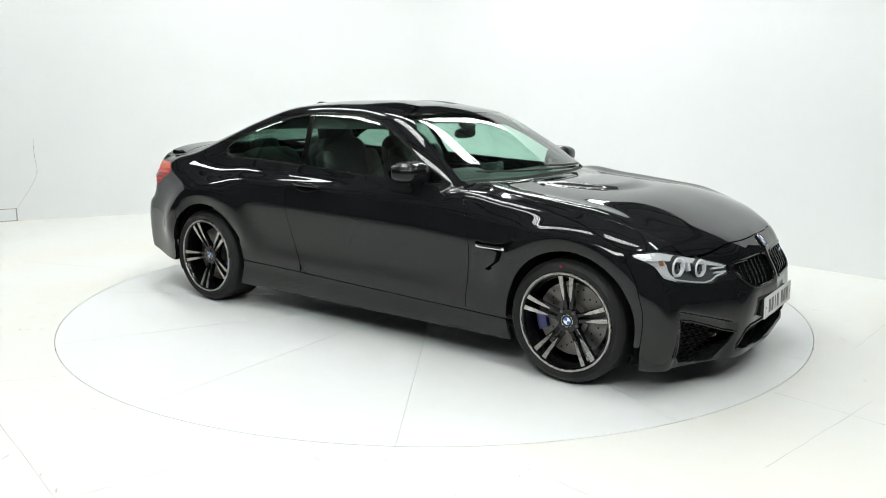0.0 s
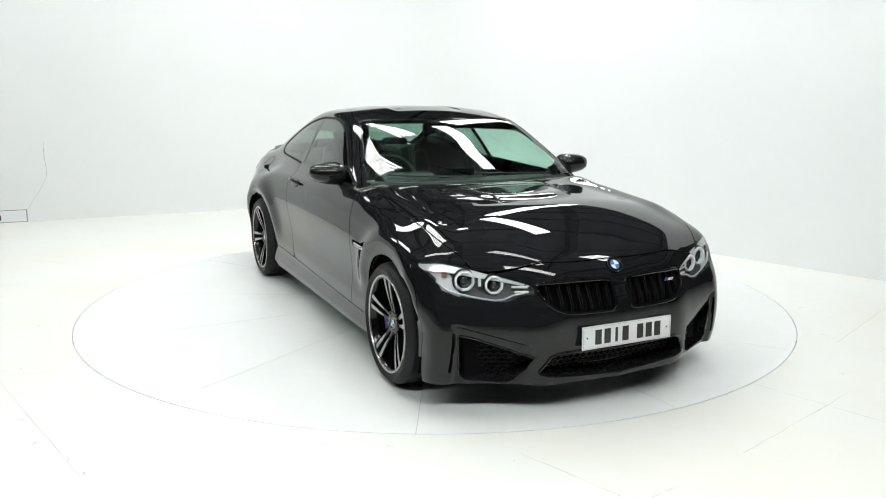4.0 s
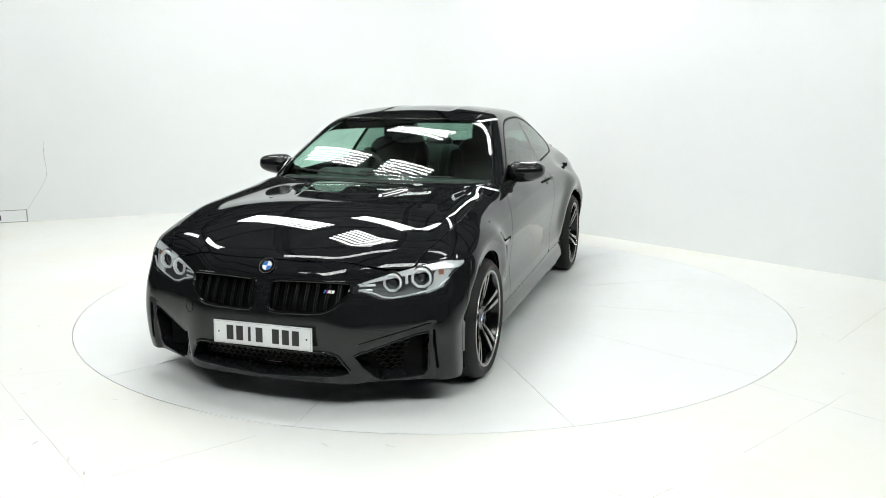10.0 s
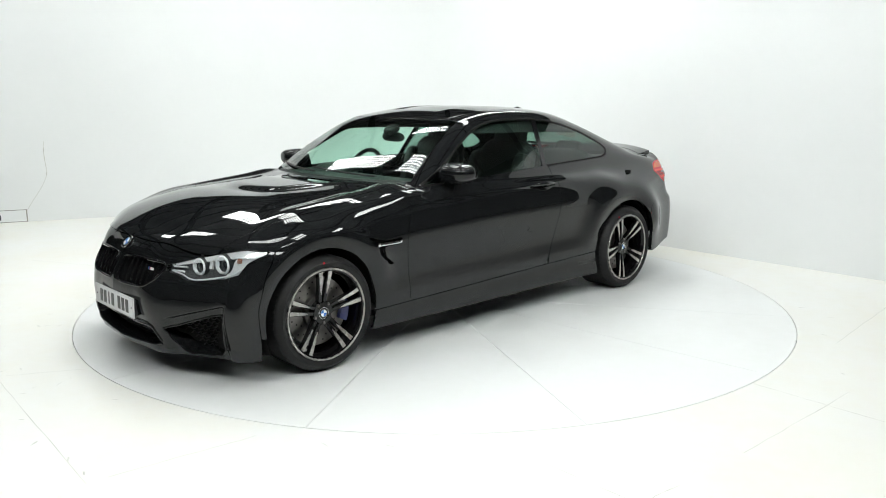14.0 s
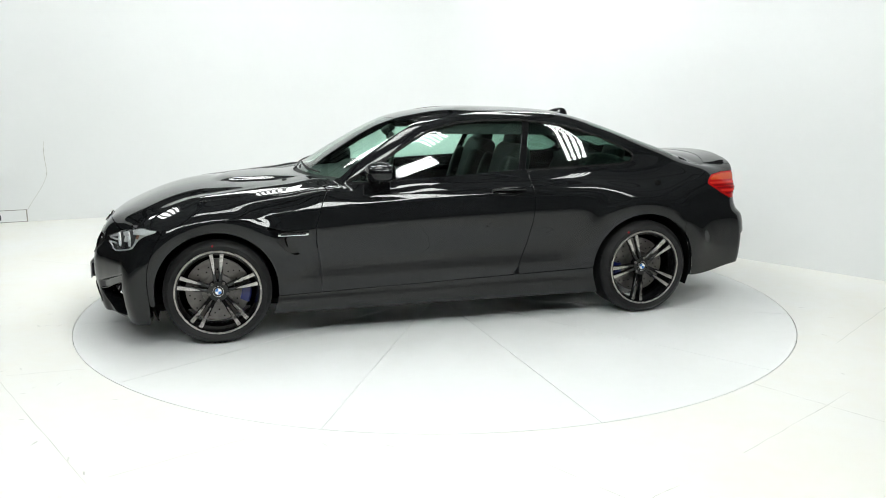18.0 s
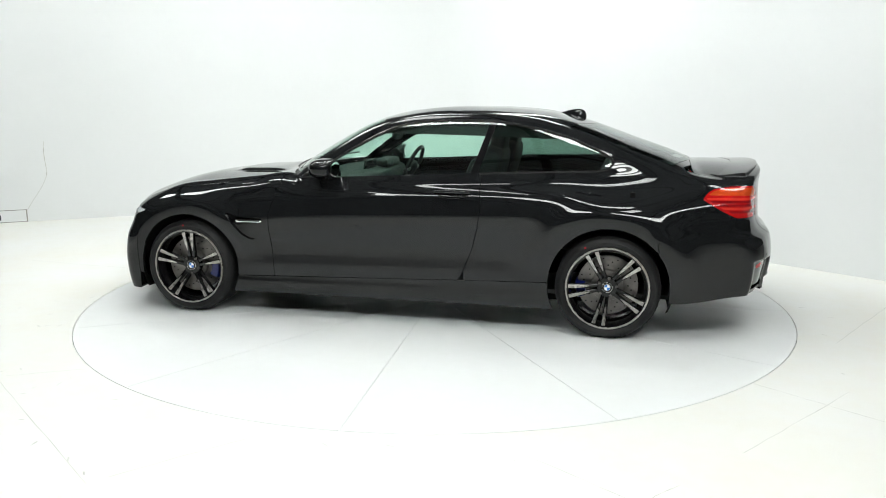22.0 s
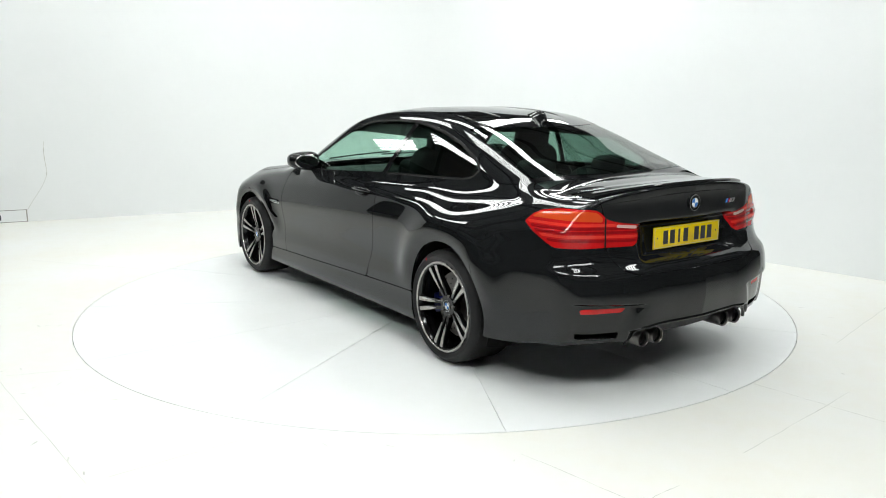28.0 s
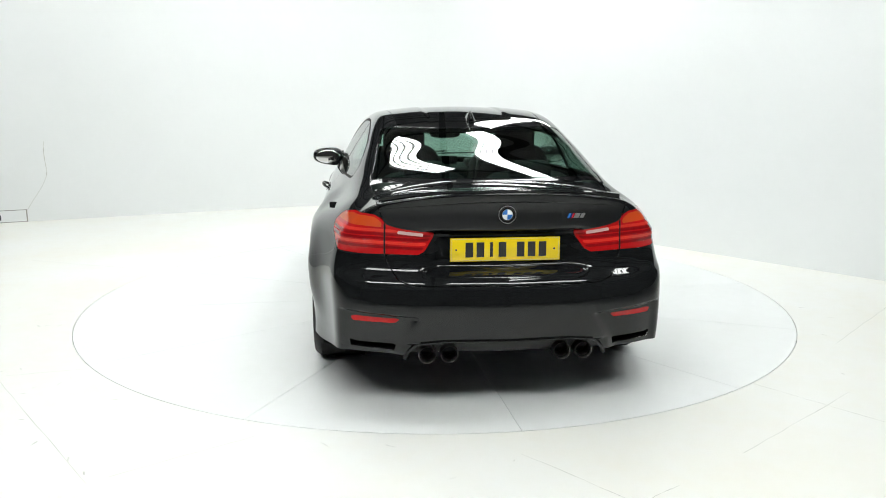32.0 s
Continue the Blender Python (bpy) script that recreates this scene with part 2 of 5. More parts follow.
half_width = curve([(2.3, 0.8066), (2, 0.8597), (1.75, 0.887), (1.4, 0.902), (1.05, 0.893), (0.7, 0.8925), (0, 0.8927), (-0.6, 0.8905), (-1, 0.8982), (-1.4, 0.915), (-1.75, 0.9248), (-2, 0.8579), (-2.3, 0.7918), (-2.6, 0.7571)], 0.15)
crease = curve([(2.3, 0.66), (1.9, 0.70), (1.4, 0.745), (1.0, 0.775), (0.5, 0.815), (0.0, 0.838), (-0.6, 0.858), (-1.2, 0.875), (-1.8, 0.900), (-2.4, 0.93)], 0.12)
side_shape = curve([(-0.3, -0.08), (-0.1, -0.040), (0, -0.016), (0.05, -0.0085), (0.1, -0.0095), (0.19, -0.0145), (0.24, -0.0135), (0.3, -0.0122), (0.36, -0.0150), (0.43, -0.0180), (0.5, -0.0172), (0.6, -0.0110), (0.7, -0.003), (0.8, 0.0028), (0.9, -0.004), (0.97, -0.0125), (1, -0.0165), (1.02, -0.0215), (1.1, -0.04301), (1.2, -0.06257), (1.3, -0.09249), (1.5, -0.1984)], 0.010)
nose_line = curve([(0.05, 2.085), (0.13, 2.139), (0.2, 2.161), (0.3, 2.176), (0.42, 2.187), (0.52, 2.172), (0.6, 2.13), (0.66, 2.107), (0.72, 2.07), (0.8, 1.981), (0.9, 1.81)])
nose_bow = curve([(0, 5.524e-05), (0.2, 0.01536), (0.35, 0.03196), (0.5, 0.1036), (0.62, 0.1643), (0.72, 0.2127), (0.8, 0.2507), (0.86, 0.2992), (0.92, 0.4063)], 0.02)
tail_line = curve([(0.1, -2.303), (0.2, -2.366), (0.3, -2.414), (0.4, -2.438), (0.48, -2.449), (0.56, -2.443), (0.62, -2.428), (0.645, -2.414), (0.662, -2.389), (0.7, -2.364), (0.8, -2.346), (0.9, -2.342), (0.98, -2.343), (1.03, -2.352), (1.1, -2.37)], 0.02)
tail_bow = curve([(0, 0.001068), (0.2, 0.01587), (0.4, 0.03261), (0.55, 0.06994), (0.68, 0.12), (0.77, 0.181), (0.83, 0.2598), (0.88, 0.368), (0.94, 0.5971)], 0.02)
roof_line = curve([(1.05, 0.7933), (0.9, 0.918), (0.785, 1.005), (0.513, 1.169), (0.3, 1.279), (0.12, 1.344), (-0.02, 1.373), (-0.2, 1.397), (-0.42, 1.404), (-0.68, 1.398), (-0.99, 1.368), (-1.274, 1.291), (-1.515, 1.205), (-1.94, 1.046), (-2.1, 0.9599), (-2.3, 0.8)], 0.09)
cabin_base = curve([(1.1, 0.7194), (0.9, 0.7657), (0.6, 0.7979), (0.2, 0.8152), (-0.4, 0.8041), (-1, 0.7741), (-1.4, 0.7398), (-1.8, 0.7025), (-2.1, 0.6854)], 0.16)
blend_k = curve([(1.2, 0.02), (0.6, 0.02), (-0.6, 0.025), (-1.2, 0.08), (-1.7, 0.15), (-2.2, 0.15)], 0.15)


# the lower body: bonnet dome, bonnet ridge, waist hump, front and rear flare, lean of the tail's sides, softness of the shoulder
BW = (0.01905, 0.02397, 0.02962, 0.02319, 0.02823, 0.3721, 0.1045)


def body_low(x, y, z):
    a = np.sqrt(y * y + 1e-6)
    # bonnet dome and its two side channels
    dome = BW[0] * step((0.275 + 0.22 * (1.35 - x) - a) / 0.075) * step((1.46 - 1.1 * a * a - x) / 0.17) * step((x - 0.80) / 0.30)
    ridge = BW[1] * np.exp(-((a - (0.70 - 0.06 * (1.2 - x))) / 0.07) ** 2) * step((1.9 - x) / 0.5) * step((x - 0.5) / 0.4)
    top = z - (hood_line(x) - hood_drop(x) * (a / 0.8) ** 2.6 + dome + ridge + BW[2] * step((a - 0.62) / 0.12) * step((0.45 - x) / 0.4) * step((x + 1.5) / 0.5))
    h = (z - 0.16) / (crease(x) - 0.16)
    flare = BW[3] * np.exp(-((np.hypot(x - 1.40, z - 0.33) - 0.43) / 0.07) ** 2) * step((z - 0.35) / 0.2) \
        + BW[4] * np.exp(-((np.hypot(x + 1.41, z - 0.33) - 0.44) / 0.10) ** 2) * step((z - 0.3) / 0.25)
    level = 1 - 0.8 * step((np.abs(x) - 1.05) / 0.3) * step((0.75 - h) / 0.15)
    lean = BW[5] * step((-1.2 - x) / 0.7) * np.logaddexp(0, (z - 0.64) / 0.03) * 0.03
    tuck = 0.012 * step((-1.62 - x) / 0.60) * step((0.72 - z) / 0.55)
    side = a - half_width(x) - side_shape(h) * level - flare + lean + tuck
    low = step((0.55 - z) / 0.3)
    # brow over the side intakes, and the undercut that holds the rear reflectors
    brow = 0.022 * step((0.350 + 0.30 * (a - 0.47) - z) / 0.014) * step((a - 0.43) / 0.06) * step((0.80 - a) / 0.05)
    nose = x - nose_line(z) + nose_bow(a - 0.035 * low) + brow
    under = 0.028 * step((0.495 + 0.06 * (a - 0.6) - z) / 0.018) * step((a - 0.36 - 0.55 * (0.49 - z)) / 0.10) * step((0.80 - a) / 0.08)
    shelf = 0.020 * step((0.352 - z) / 0.014) * step((0.50 - a) / 0.06)
    # niche for the number plate
    niche = 0.050 * step((0.42 - a) / 0.13) * step((0.872 - z) / 0.035) * step((z - 0.655) / 0.04)
    tail = tail_line(z) + tail_bow(a - 0.02 * low) - x + under + shelf + niche
    f = smax(top, side, BW[6])
    f = smax(f, nose, 0.07)
    f = smax(f, tail, 0.06 - 0.03 * step((z - 0.9) / 0.1))
    return smax(f, 0.10 - z, 0.03)


# the cabin's section: lean of its sides and their curve, crown of the roof, bow of the windscreen and of the rear window
CW = (0.5111, 0.2262, 0.0559, 0.1418, 0.0)


def cabin(x, y, z):
    a = np.sqrt(y * y + 1e-6)
    q = (a / 0.62) ** 2
    bow = CW[3] * q * step((x + 0.05) / 0.4) - CW[4] * q * step((-0.95 - x) / 0.4)
    crown = CW[2] * q * step((0.35 - x) / 0.4)
    groove = 0.007 * step((0.27 - a) / 0.05) * step((0.05 - x) / 0.2) * step((x + 1.19) / 0.3)
    top = z - (roof_line(x + bow) - crown - groove)
    dz = z - 0.95
    side = a - (cabin_base(x) - CW[0] * dz - CW[1] * dz * np.abs(dz))
    return smax(smax(top, side * 0.85, 0.075 + 0.07 * step((x + 0.05) / 0.3) + 0.09 * step((-0.6 - x) / 0.7)), 0.86 - z, 0.02)


def F(p):
    x, y, z = p[..., 0], p[..., 1], p[..., 2]
    k = blend_k(x)
    k = np.where(x < -1.0, 0.025 + (k - 0.025) * step((np.abs(y) - 0.54) / 0.16), k)
    return smin(body_low(x, y, z), cabin(x, y, z), k)


def cast(o, d, far=2.2):
    """Points where rays from inside leave the body."""
    o, d = np.broadcast_arrays(np.asarray(o, float), np.asarray(d, float))
    lo, hi = np.zeros(o.shape[:-1]), np.full(o.shape[:-1], far)
    for _ in range(26):
        mid = (lo + hi) / 2
        inside = F(o + d * mid[..., None]) < 0
        lo, hi = np.where(inside, mid, lo), np.where(inside, hi, mid)
    return o + d * lo[..., None]


def normal(p):
    g = np.empty_like(p)
    for i in range(3):
        e = np.zeros(3)
        e[i] = 0.004
        g[..., i] = F(p + e) - F(p - e)
    return g / np.maximum(np.linalg.norm(g, axis=-1, keepdims=True), 1e-9)


def spread(a, b, h):
    return np.linspace(a, b, max(int(abs(b - a) / h) + 1, 4))


def sections(x0, x1, f0, f1, h=0.013):
    """A grid of cross-sections; f: angle from straight up, in degrees, positive to the left."""
    x, f = np.meshgrid(spread(x0, x1, h), np.radians(spread(f0, f1, h * 57)), indexing="ij")
    o = np.stack([x, 0 * x, 0 * x + 0.62], -1)
    return cast(o, np.stack([0 * x, np.sin(f), np.cos(f)], -1))


def ends(sign, z0, z1, a0, a1, h=0.011, fine=None):
    """A grid of level rings about an upright axis at the nose (sign 1) or the tail (-1)."""
    zs = spread(z0, z1, h) if fine is None else np.concatenate([spread(z0, fine, h)[:-1], spread(fine, z1, h * 0.35)])
    a, z = np.meshgrid(np.radians(spread(a0, a1, h * 48)), zs, indexing="ij")
    o = np.stack([0 * a + sign * 1.25, 0 * a, z], -1)
    return cast(o, np.stack([sign * np.cos(a), np.sin(a), 0 * a], -1))


def rounded(pts, times=2):
    """The outline with its corners cut again and again, until they are round."""
    for _ in range(times):
        pts = [q for (x0, y0), (x1, y1) in zip(pts, pts[1:] + pts[:1]) for q in ((0.75 * x0 + 0.25 * x1, 0.75 * y0 + 0.25 * y1), (0.25 * x0 + 0.75 * x1, 0.25 * y0 + 0.75 * y1))]
    return pts


def polygon(*pts, round_by=0.0):
    """Signed distance to a 2D outline, positive inside."""
    P = np.array(pts, float)

    def sd(u, v):
        p = np.stack([u, v], -1)
        best, inside = np.full(u.shape, 1e9), np.zeros(u.shape, bool)
        for A, B in zip(P, np.roll(P, -1, 0)):
            e, w = B - A, p - A
            t = np.clip((w @ e) / (e @ e), 0, 1)
            best = np.minimum(best, np.linalg.norm(w - t[..., None] * e, axis=-1))
            c1, c2 = p[..., 1] >= A[1], p[..., 1] >= B[1]
            cr = e[0] * w[..., 1] - e[1] * w[..., 0]
            inside ^= (c1 != c2) & ((cr > 0) == (B[1] > A[1]))
        return np.where(inside, best, -best) + round_by
    return sd


def cut(grid, keep, lift=0.0):
    """Keep the part of a grid where keep(points) > 0. Returns points, faces and the cut edges."""
    g = keep(grid)
    n, m = g.shape
    flat, gf = grid.reshape(-1, 3), g.ravel()
    idx = np.arange(n * m).reshape(n, m)
    quads = np.stack([idx[:-1, :-1], idx[1:, :-1], idx[1:, 1:], idx[:-1, 1:]], -1).reshape(-1, 4)
    pos = (gf[quads] > 0).sum(1)
    faces = [tuple(q) for q in quads[pos == 4]]
    pts, rim, made = list(flat), [], {}

    def cross(i, j):
        key = (min(i, j), max(i, j))
        if key not in made:
            t = np.clip(gf[i] / (gf[i] - gf[j]), 0.001, 0.999)
            made[key] = len(pts)
            pts.append(flat[i] + t * (flat[j] - flat[i]))
        return made[key]
    for q in quads[(pos > 0) & (pos < 4)]:
        poly, new_ids = [], []
        for i, j in zip(q, np.roll(q, -1)):
            if gf[i] > 0:
                poly.append(i)
            if (gf[i] > 0) != (gf[j] > 0):
                c = cross(i, j)
                poly.append(c)
                new_ids.append((c, gf[i] > 0))
        if len(poly) > 2:
            faces.append(tuple(poly))
            if len(new_ids) == 2:
                (c0, leave), (c1, _) = new_ids
                rim.append((c0, c1) if leave else (c1, c0))
    used = sorted({i for f in faces for i in f})
    remap = {o: k for k, o in enumerate(used)}
    pts = np.array([pts[i] for i in used])
    return pts, [tuple(remap[i] for i in f) for f in faces], [(remap[a], remap[b]) for a, b in rim]


def skin(name, grid, keep, mat, parent, label="", lip=0.016, sink=0.0, mirror=False, flip=False, roll=0.0025):
    """A panel cut out of the body surface, with edges turned inwards by lip; sink: how deep it lies."""
    P, faces, rim = cut(grid, keep)
    N = normal(P)
    P = P - N * sink
    a, b, c = P[faces[0][0]], P[faces[0][1]], P[faces[0][2]]
    wrong = np.dot(np.cross(b - a, c - a), N[faces[0][0]]) < 0
    if wrong:
        faces = [f[::-1] for f in faces]
        rim = [(q, p) for p, q in rim]
    verts, norms = list(P), list(N)
    if lip:
        side = {}
        for i, j in rim:
            d = P[j] - P[i]
            o = np.cross(d, N[i])
            o /= max(np.linalg.norm(o), 1e-9)
            for k in (i, j):
                side[k] = side.get(k, 0) + o
        ring = {}
        for k, o in side.items():
            o = o / max(np.linalg.norm(o), 1e-9)
            base = len(verts)
            mid = (o + N[k]) / np.linalg.norm(o + N[k])
            verts += [P[k], P[k] + (o * 0.55 - N[k] * 0.8) * roll, P[k] + (o * 0.6 - N[k]) * roll, P[k] - N[k] * lip + o * 0.6 * roll]
            norms += [N[k], mid, o, o]
            ring[k] = base
        for i, j in rim:
            p, q = ring[i], ring[j]
            for s in (0, 2):
                faces.append((j + 0, i + 0, p + 1, q + 1) if s == 0 else (q + 2, p + 2, p + 3, q + 3))
    V, Nn = np.array(verts), np.array(norms)
    out = []
    for sgn in ((1, -1) if mirror else (1,)):
        S = np.array([1, sgn, 1])
        fs = [f[::-1] for f in faces] if sgn < 0 else faces
        out.append(link_mesh(name, mesh_of(name, V * S, fs, Nn * S), mat, parent, label))
    return out


car = tagged(new("car"), "glossy black two-door coupe with black alloy wheels on a turntable", "car")
car.location = CAR_AT
turntable = new("turntable")
tagged(turntable, "round white painted turntable of wedge panels set flush in the floor", "turntable")

ARCH_F, ARCH_R = (1.410, 0.318, 0.362), (-1.408, 0.318, 0.370)
G = 0.0032  # half of a panel gap


def sill_top(p):
    return 0.278 + (0.783 - p[..., 0]) * 0.0278


def belt(p):
    """Height of the window sill along the door."""
    return 0.927 + (0.66 - p[..., 0]) * 0.054


def X(p):
    return p[..., 0]


def Z(p):
    return p[..., 2]


def A(p):
    return np.abs(p[..., 1])


def outside_arch(p, grow=0.0):
    d = np.minimum(np.hypot(X(p) - ARCH_F[0], Z(p) - ARCH_F[1]) - ARCH_F[2] - grow, np.hypot(X(p) - ARCH_R[0], Z(p) - ARCH_R[1]) - ARCH_R[2] - grow)
    return np.where(A(p) > 0.45, d, 1.0)


hood_edge = curve([(2.2, 0.50), (2.02, 0.60), (1.9, 0.675), (1.75, 0.735), (1.5, 0.768), (1.2, 0.760), (0.95, 0.735), (0.75, 0.715)])
lamp_front = polygon((0.875, 0.700), (0.82, 0.711), (0.79, 0.710), (0.68, 0.684), (0.546, 0.647), (0.461, 0.621), (0.430, 0.609), (0.434, 0.581), (0.488, 0.573), (0.545, 0.549), (0.593, 0.542), (0.645, 0.548), (0.74, 0.565), (0.815, 0.594), (0.836, 0.648), (0.875, 0.688))
lamp_side = polygon((2.2, 0.80), (1.82, 0.735), (1.715, 0.699), (1.80, 0.636), (1.90, 0.575), (2.2, 0.50))
tail_lamp_rear = polygon((0.330, 0.847), (0.458, 0.865), (0.50, 0.872), (0.55, 0.886), (0.585, 0.920), (0.605, 0.932), (0.651, 0.938), (0.70, 0.936), (0.95, 0.935), (0.95, 0.757), (0.77, 0.757), (0.674, 0.752), (0.56, 0.754), (0.41, 0.753), (0.378, 0.768), (0.335, 0.830))
tail_lamp_side = polygon((-1.945, 0.866), (-1.975, 0.903), (-2.01, 0.923), (-2.12, 0.938), (-2.6, 0.95), (-2.6, 0.70), (-2.17, 0.750), (-2.13, 0.764), (-2.055, 0.799), (-1.99, 0.838))
kidney_outline = rounded([(0.040, 0.606), (0.050, 0.624), (0.17, 0.626), (0.28, 0.627), (0.408, 0.625), (0.420, 0.606), (0.414, 0.575), (0.390, 0.540), (0.350, 0.508), (0.295, 0.488), (0.15, 0.484), (0.060, 0.485), (0.044, 0.500), (0.040, 0.55)])
kidney = polygon(*kidney_outline)
low_intake = polygon((0.0, 0.306), (0.345, 0.304), (0.380, 0.288), (0.425, 0.215), (0.422, 0.200), (0.38, 0.186), (0.2, 0.172), (0.0, 0.166), (-0.1, 0.166), (-0.1, 0.306))
side_intake = polygon((0.752, 0.386), (0.70, 0.375), (0.60, 0.340), (0.50, 0.303), (0.445, 0.287), (0.470, 0.225), (0.515, 0.165), (0.55, 0.148), (0.725, 0.166), (0.750, 0.195), (0.762, 0.372))
air_slot = polygon((0.772, 0.405), (0.792, 0.405), (0.798, 0.30), (0.806, 0.205), (0.788, 0.205))


def head_lamp(p):
    return np.minimum(lamp_front(A(p), Z(p)), lamp_side(X(p), Z(p)))


def tail_lamp(p):
    return np.minimum(tail_lamp_rear(A(p), Z(p)), tail_lamp_side(X(p), Z(p)))


def hood_front(p):
    return 2.055 - 0.129 * (A(p) / 0.64) ** 2.8 - X(p)


door_shape = polygon((0.80, 0.99), (0.735, 0.90), (0.765, 0.84), (0.812, 0.70), (0.815, 0.60), (0.795, 0.42), (0.783, 0.24), (-0.42, 0.24), (-0.49, 0.345), (-0.56, 0.52), (-0.595, 0.66), (-0.612, 0.80), (-0.60, 0.92), (-0.575, 1.06), (0.80, 1.06))
front_bumper_seam = curve([(0.0, 1.80), (0.20, 1.795), (0.45, 1.80), (0.60, 1.755), (0.66, 1.72), (0.70, 1.70), (0.8, 1.65)], 0.01)
rear_bumper_seam = curve([(0.0, -1.78), (0.55, -1.70), (0.63, -1.72), (0.66, -1.80), (0.70, -1.98), (0.745, -2.10), (0.78, -2.2), (0.9, -2.9)], 0.01)


# glass outlines: side windows seen from the side, windscreen and rear window seen from above
side_glass = polygon((0.60, 0.945), (0.46, 1.012), (0.357, 1.069), (0.257, 1.131), (0.13, 1.200), (0.03, 1.246), (-0.07, 1.278), (-0.183, 1.297), (-0.366, 1.308), (-0.619, 1.306), (-0.77, 1.290), (-0.948, 1.257), (-1.149, 1.200), (-1.331, 1.122), (-1.397, 1.082), (-1.408, 1.062), (-1.378, 1.030), (-1.310, 1.016), (-0.948, 1.006), (-0.715, 0.999), (-0.561, 0.991), (0.023, 0.962), (0.40, 0.947))


def screen_edges(p):
    x, a = X(p), A(p)
    return np.minimum(x - (0.205 - 0.11 * (a / 0.55) ** 2), np.minimum(0.835 - 0.16 * (a / 0.66) ** 2.2 - x, 0.56 + 0.29 * (x - 0.1) - a))


def back_edges(p):
    x, a = X(p), A(p)
    return np.minimum(-1.285 + 0.138 * (a / 0.5) ** 2 - x, np.minimum(x - (-1.905 + 0.13 * (a / 0.6) ** 2), 0.53 - 0.11 * (x + 1.13) - a))


def off_screen(p):
    """Positive on the cabin's flanks, clear of the windscreen and the rear window."""
    return -np.maximum(screen_edges(p), back_edges(p)) - 0.045


def on_cabin(p):
    """Positive where the surface belongs to the cabin rather than the lower body."""
    return body_low(p[..., 0], p[..., 1], p[..., 2]) - cabin(p[..., 0], p[..., 1], p[..., 2])


def all_of(*fs):
    return lambda p: np.minimum.reduce([f(p) for f in fs])


def build_body():
    side_l = dict(parent=car, mirror=True)
    # bonnet
    skin("bonnet", sections(0.70, 2.10, -92, 92, 0.011), all_of(lambda p: hood_edge(X(p)) - A(p) - G, lambda p: hood_front(p) - G, lambda p: -on_cabin(p) - 0.004, lambda p: X(p) - 0.855 + 0.17 * (A(p) / 0.66) ** 2), PAINT, car)
    # wing
    skin("front_wing", sections(0.70, 2.06, 18, 128, 0.011), all_of(lambda p: np.where(X(p) < 1.96, A(p) - hood_edge(X(p)) - G, -1), lambda p: -door_shape(X(p), Z(p)) - G, outside_arch,
         lambda p: np.where(Z(p) > 0.55, np.maximum(front_bumper_seam(Z(p)) - X(p), Z(p) - 0.70), front_bumper_seam(Z(p)) - X(p)) - G, lambda p: -head_lamp(p) - G, lambda p: -on_cabin(p) - 0.003,
         lambda p: Z(p) - sill_top(p) - G, lambda p: X(p) - 0.72, lambda p: -wing_vent(X(p), Z(p)) - 0.001), PAINT, **side_l)
    # door
    skin("door", sections(-0.64, 0.84, 40, 132, 0.012), all_of(lambda p: door_shape(X(p), Z(p)) - G, lambda p: belt(p) - Z(p), lambda p: Z(p) - sill_top(p) - G), PAINT, **side_l)
    # rear quarter with the roof rail
    skin("rear_quarter", sections(-2.14, 0.80, 14, 128, 0.012), all_of(lambda p: -np.minimum(door_shape(X(p), Z(p)), belt(p) - Z(p)) - G, outside_arch, lambda p: np.where(X(p) > -0.5, np.maximum(on_cabin(p) - 0.002, Z(p) - belt(p) - 0.004), 1.0),
         lambda p: np.maximum(-side_glass(X(p), Z(p)) - 0.012, -off_screen(p)), lambda p: -screen_edges(p) - 0.004, lambda p: -back_edges(p) - 0.004, lambda p: X(p) - rear_bumper_seam(Z(p)) - G, lambda p: -tail_lamp(p) - G, lambda p: -boot_edge(p) - G, lambda p: X(p) + 2.10,
         lambda p: np.where(Z(p) > 1.2, A(p) - roof_half(X(p)) - G, 1.0), lambda p: np.where(X(p) > -1.4, Z(p) - sill_top(p) - G, Z(p) - 0.40), lambda p: -bonnet_side(p)), PAINT, **side_l)
    for low in (False, True):
        skin("rear_corner", ends(-1, 0.60, 0.86, 8, 80, 0.008) if low else ends(-1, 0.86, 1.14, 8, 80, 0.008, 0.90), all_of(lambda p: -2.10 - X(p), lambda p: X(p) - rear_bumper_seam(Z(p)) - G, lambda p: -tail_lamp(p) - G, lambda p: -boot_edge(p) - G), PAINT, **side_l)
    skin("roof", sections(-1.35, 0.25, -50, 50, 0.013), all_of(lambda p: roof_half(X(p)) - A(p) - G, lambda p: -screen_edges(p) - 0.004, lambda p: -back_edges(p) - 0.004, lambda p: Z(p) - 1.2), ROOF_PAINT, car)
    # side skirt
    skin("side_skirt", sections(-1.12, 1.10, 100, 158, 0.012), all_of(lambda p: sill_top(p) - Z(p) - G, lambda p: outside_arch(p), lambda p: A(p) - 0.6, lambda p: Z(p) - 0.160), PAINT, label="", **side_l)
    # boot lid
    skin("boot_lid", np.concatenate([sections(-2.30, -1.70, -66, 66, 0.011)]), all_of(lambda p: boot_edge(p) - G, lambda p: -back_edges(p) - 0.004, lambda p: -on_cabin_rear(p), lambda p: X(p) + 2.24), PAINT, car)
    skin("boot_face", ends(-1, 0.56, 1.12, -62, 62, 0.009, 0.96), all_of(lambda p: boot_edge(p) - G, lambda p: -tail_lamp(p) - G, lambda p: -2.24 - X(p)), PAINT, car)
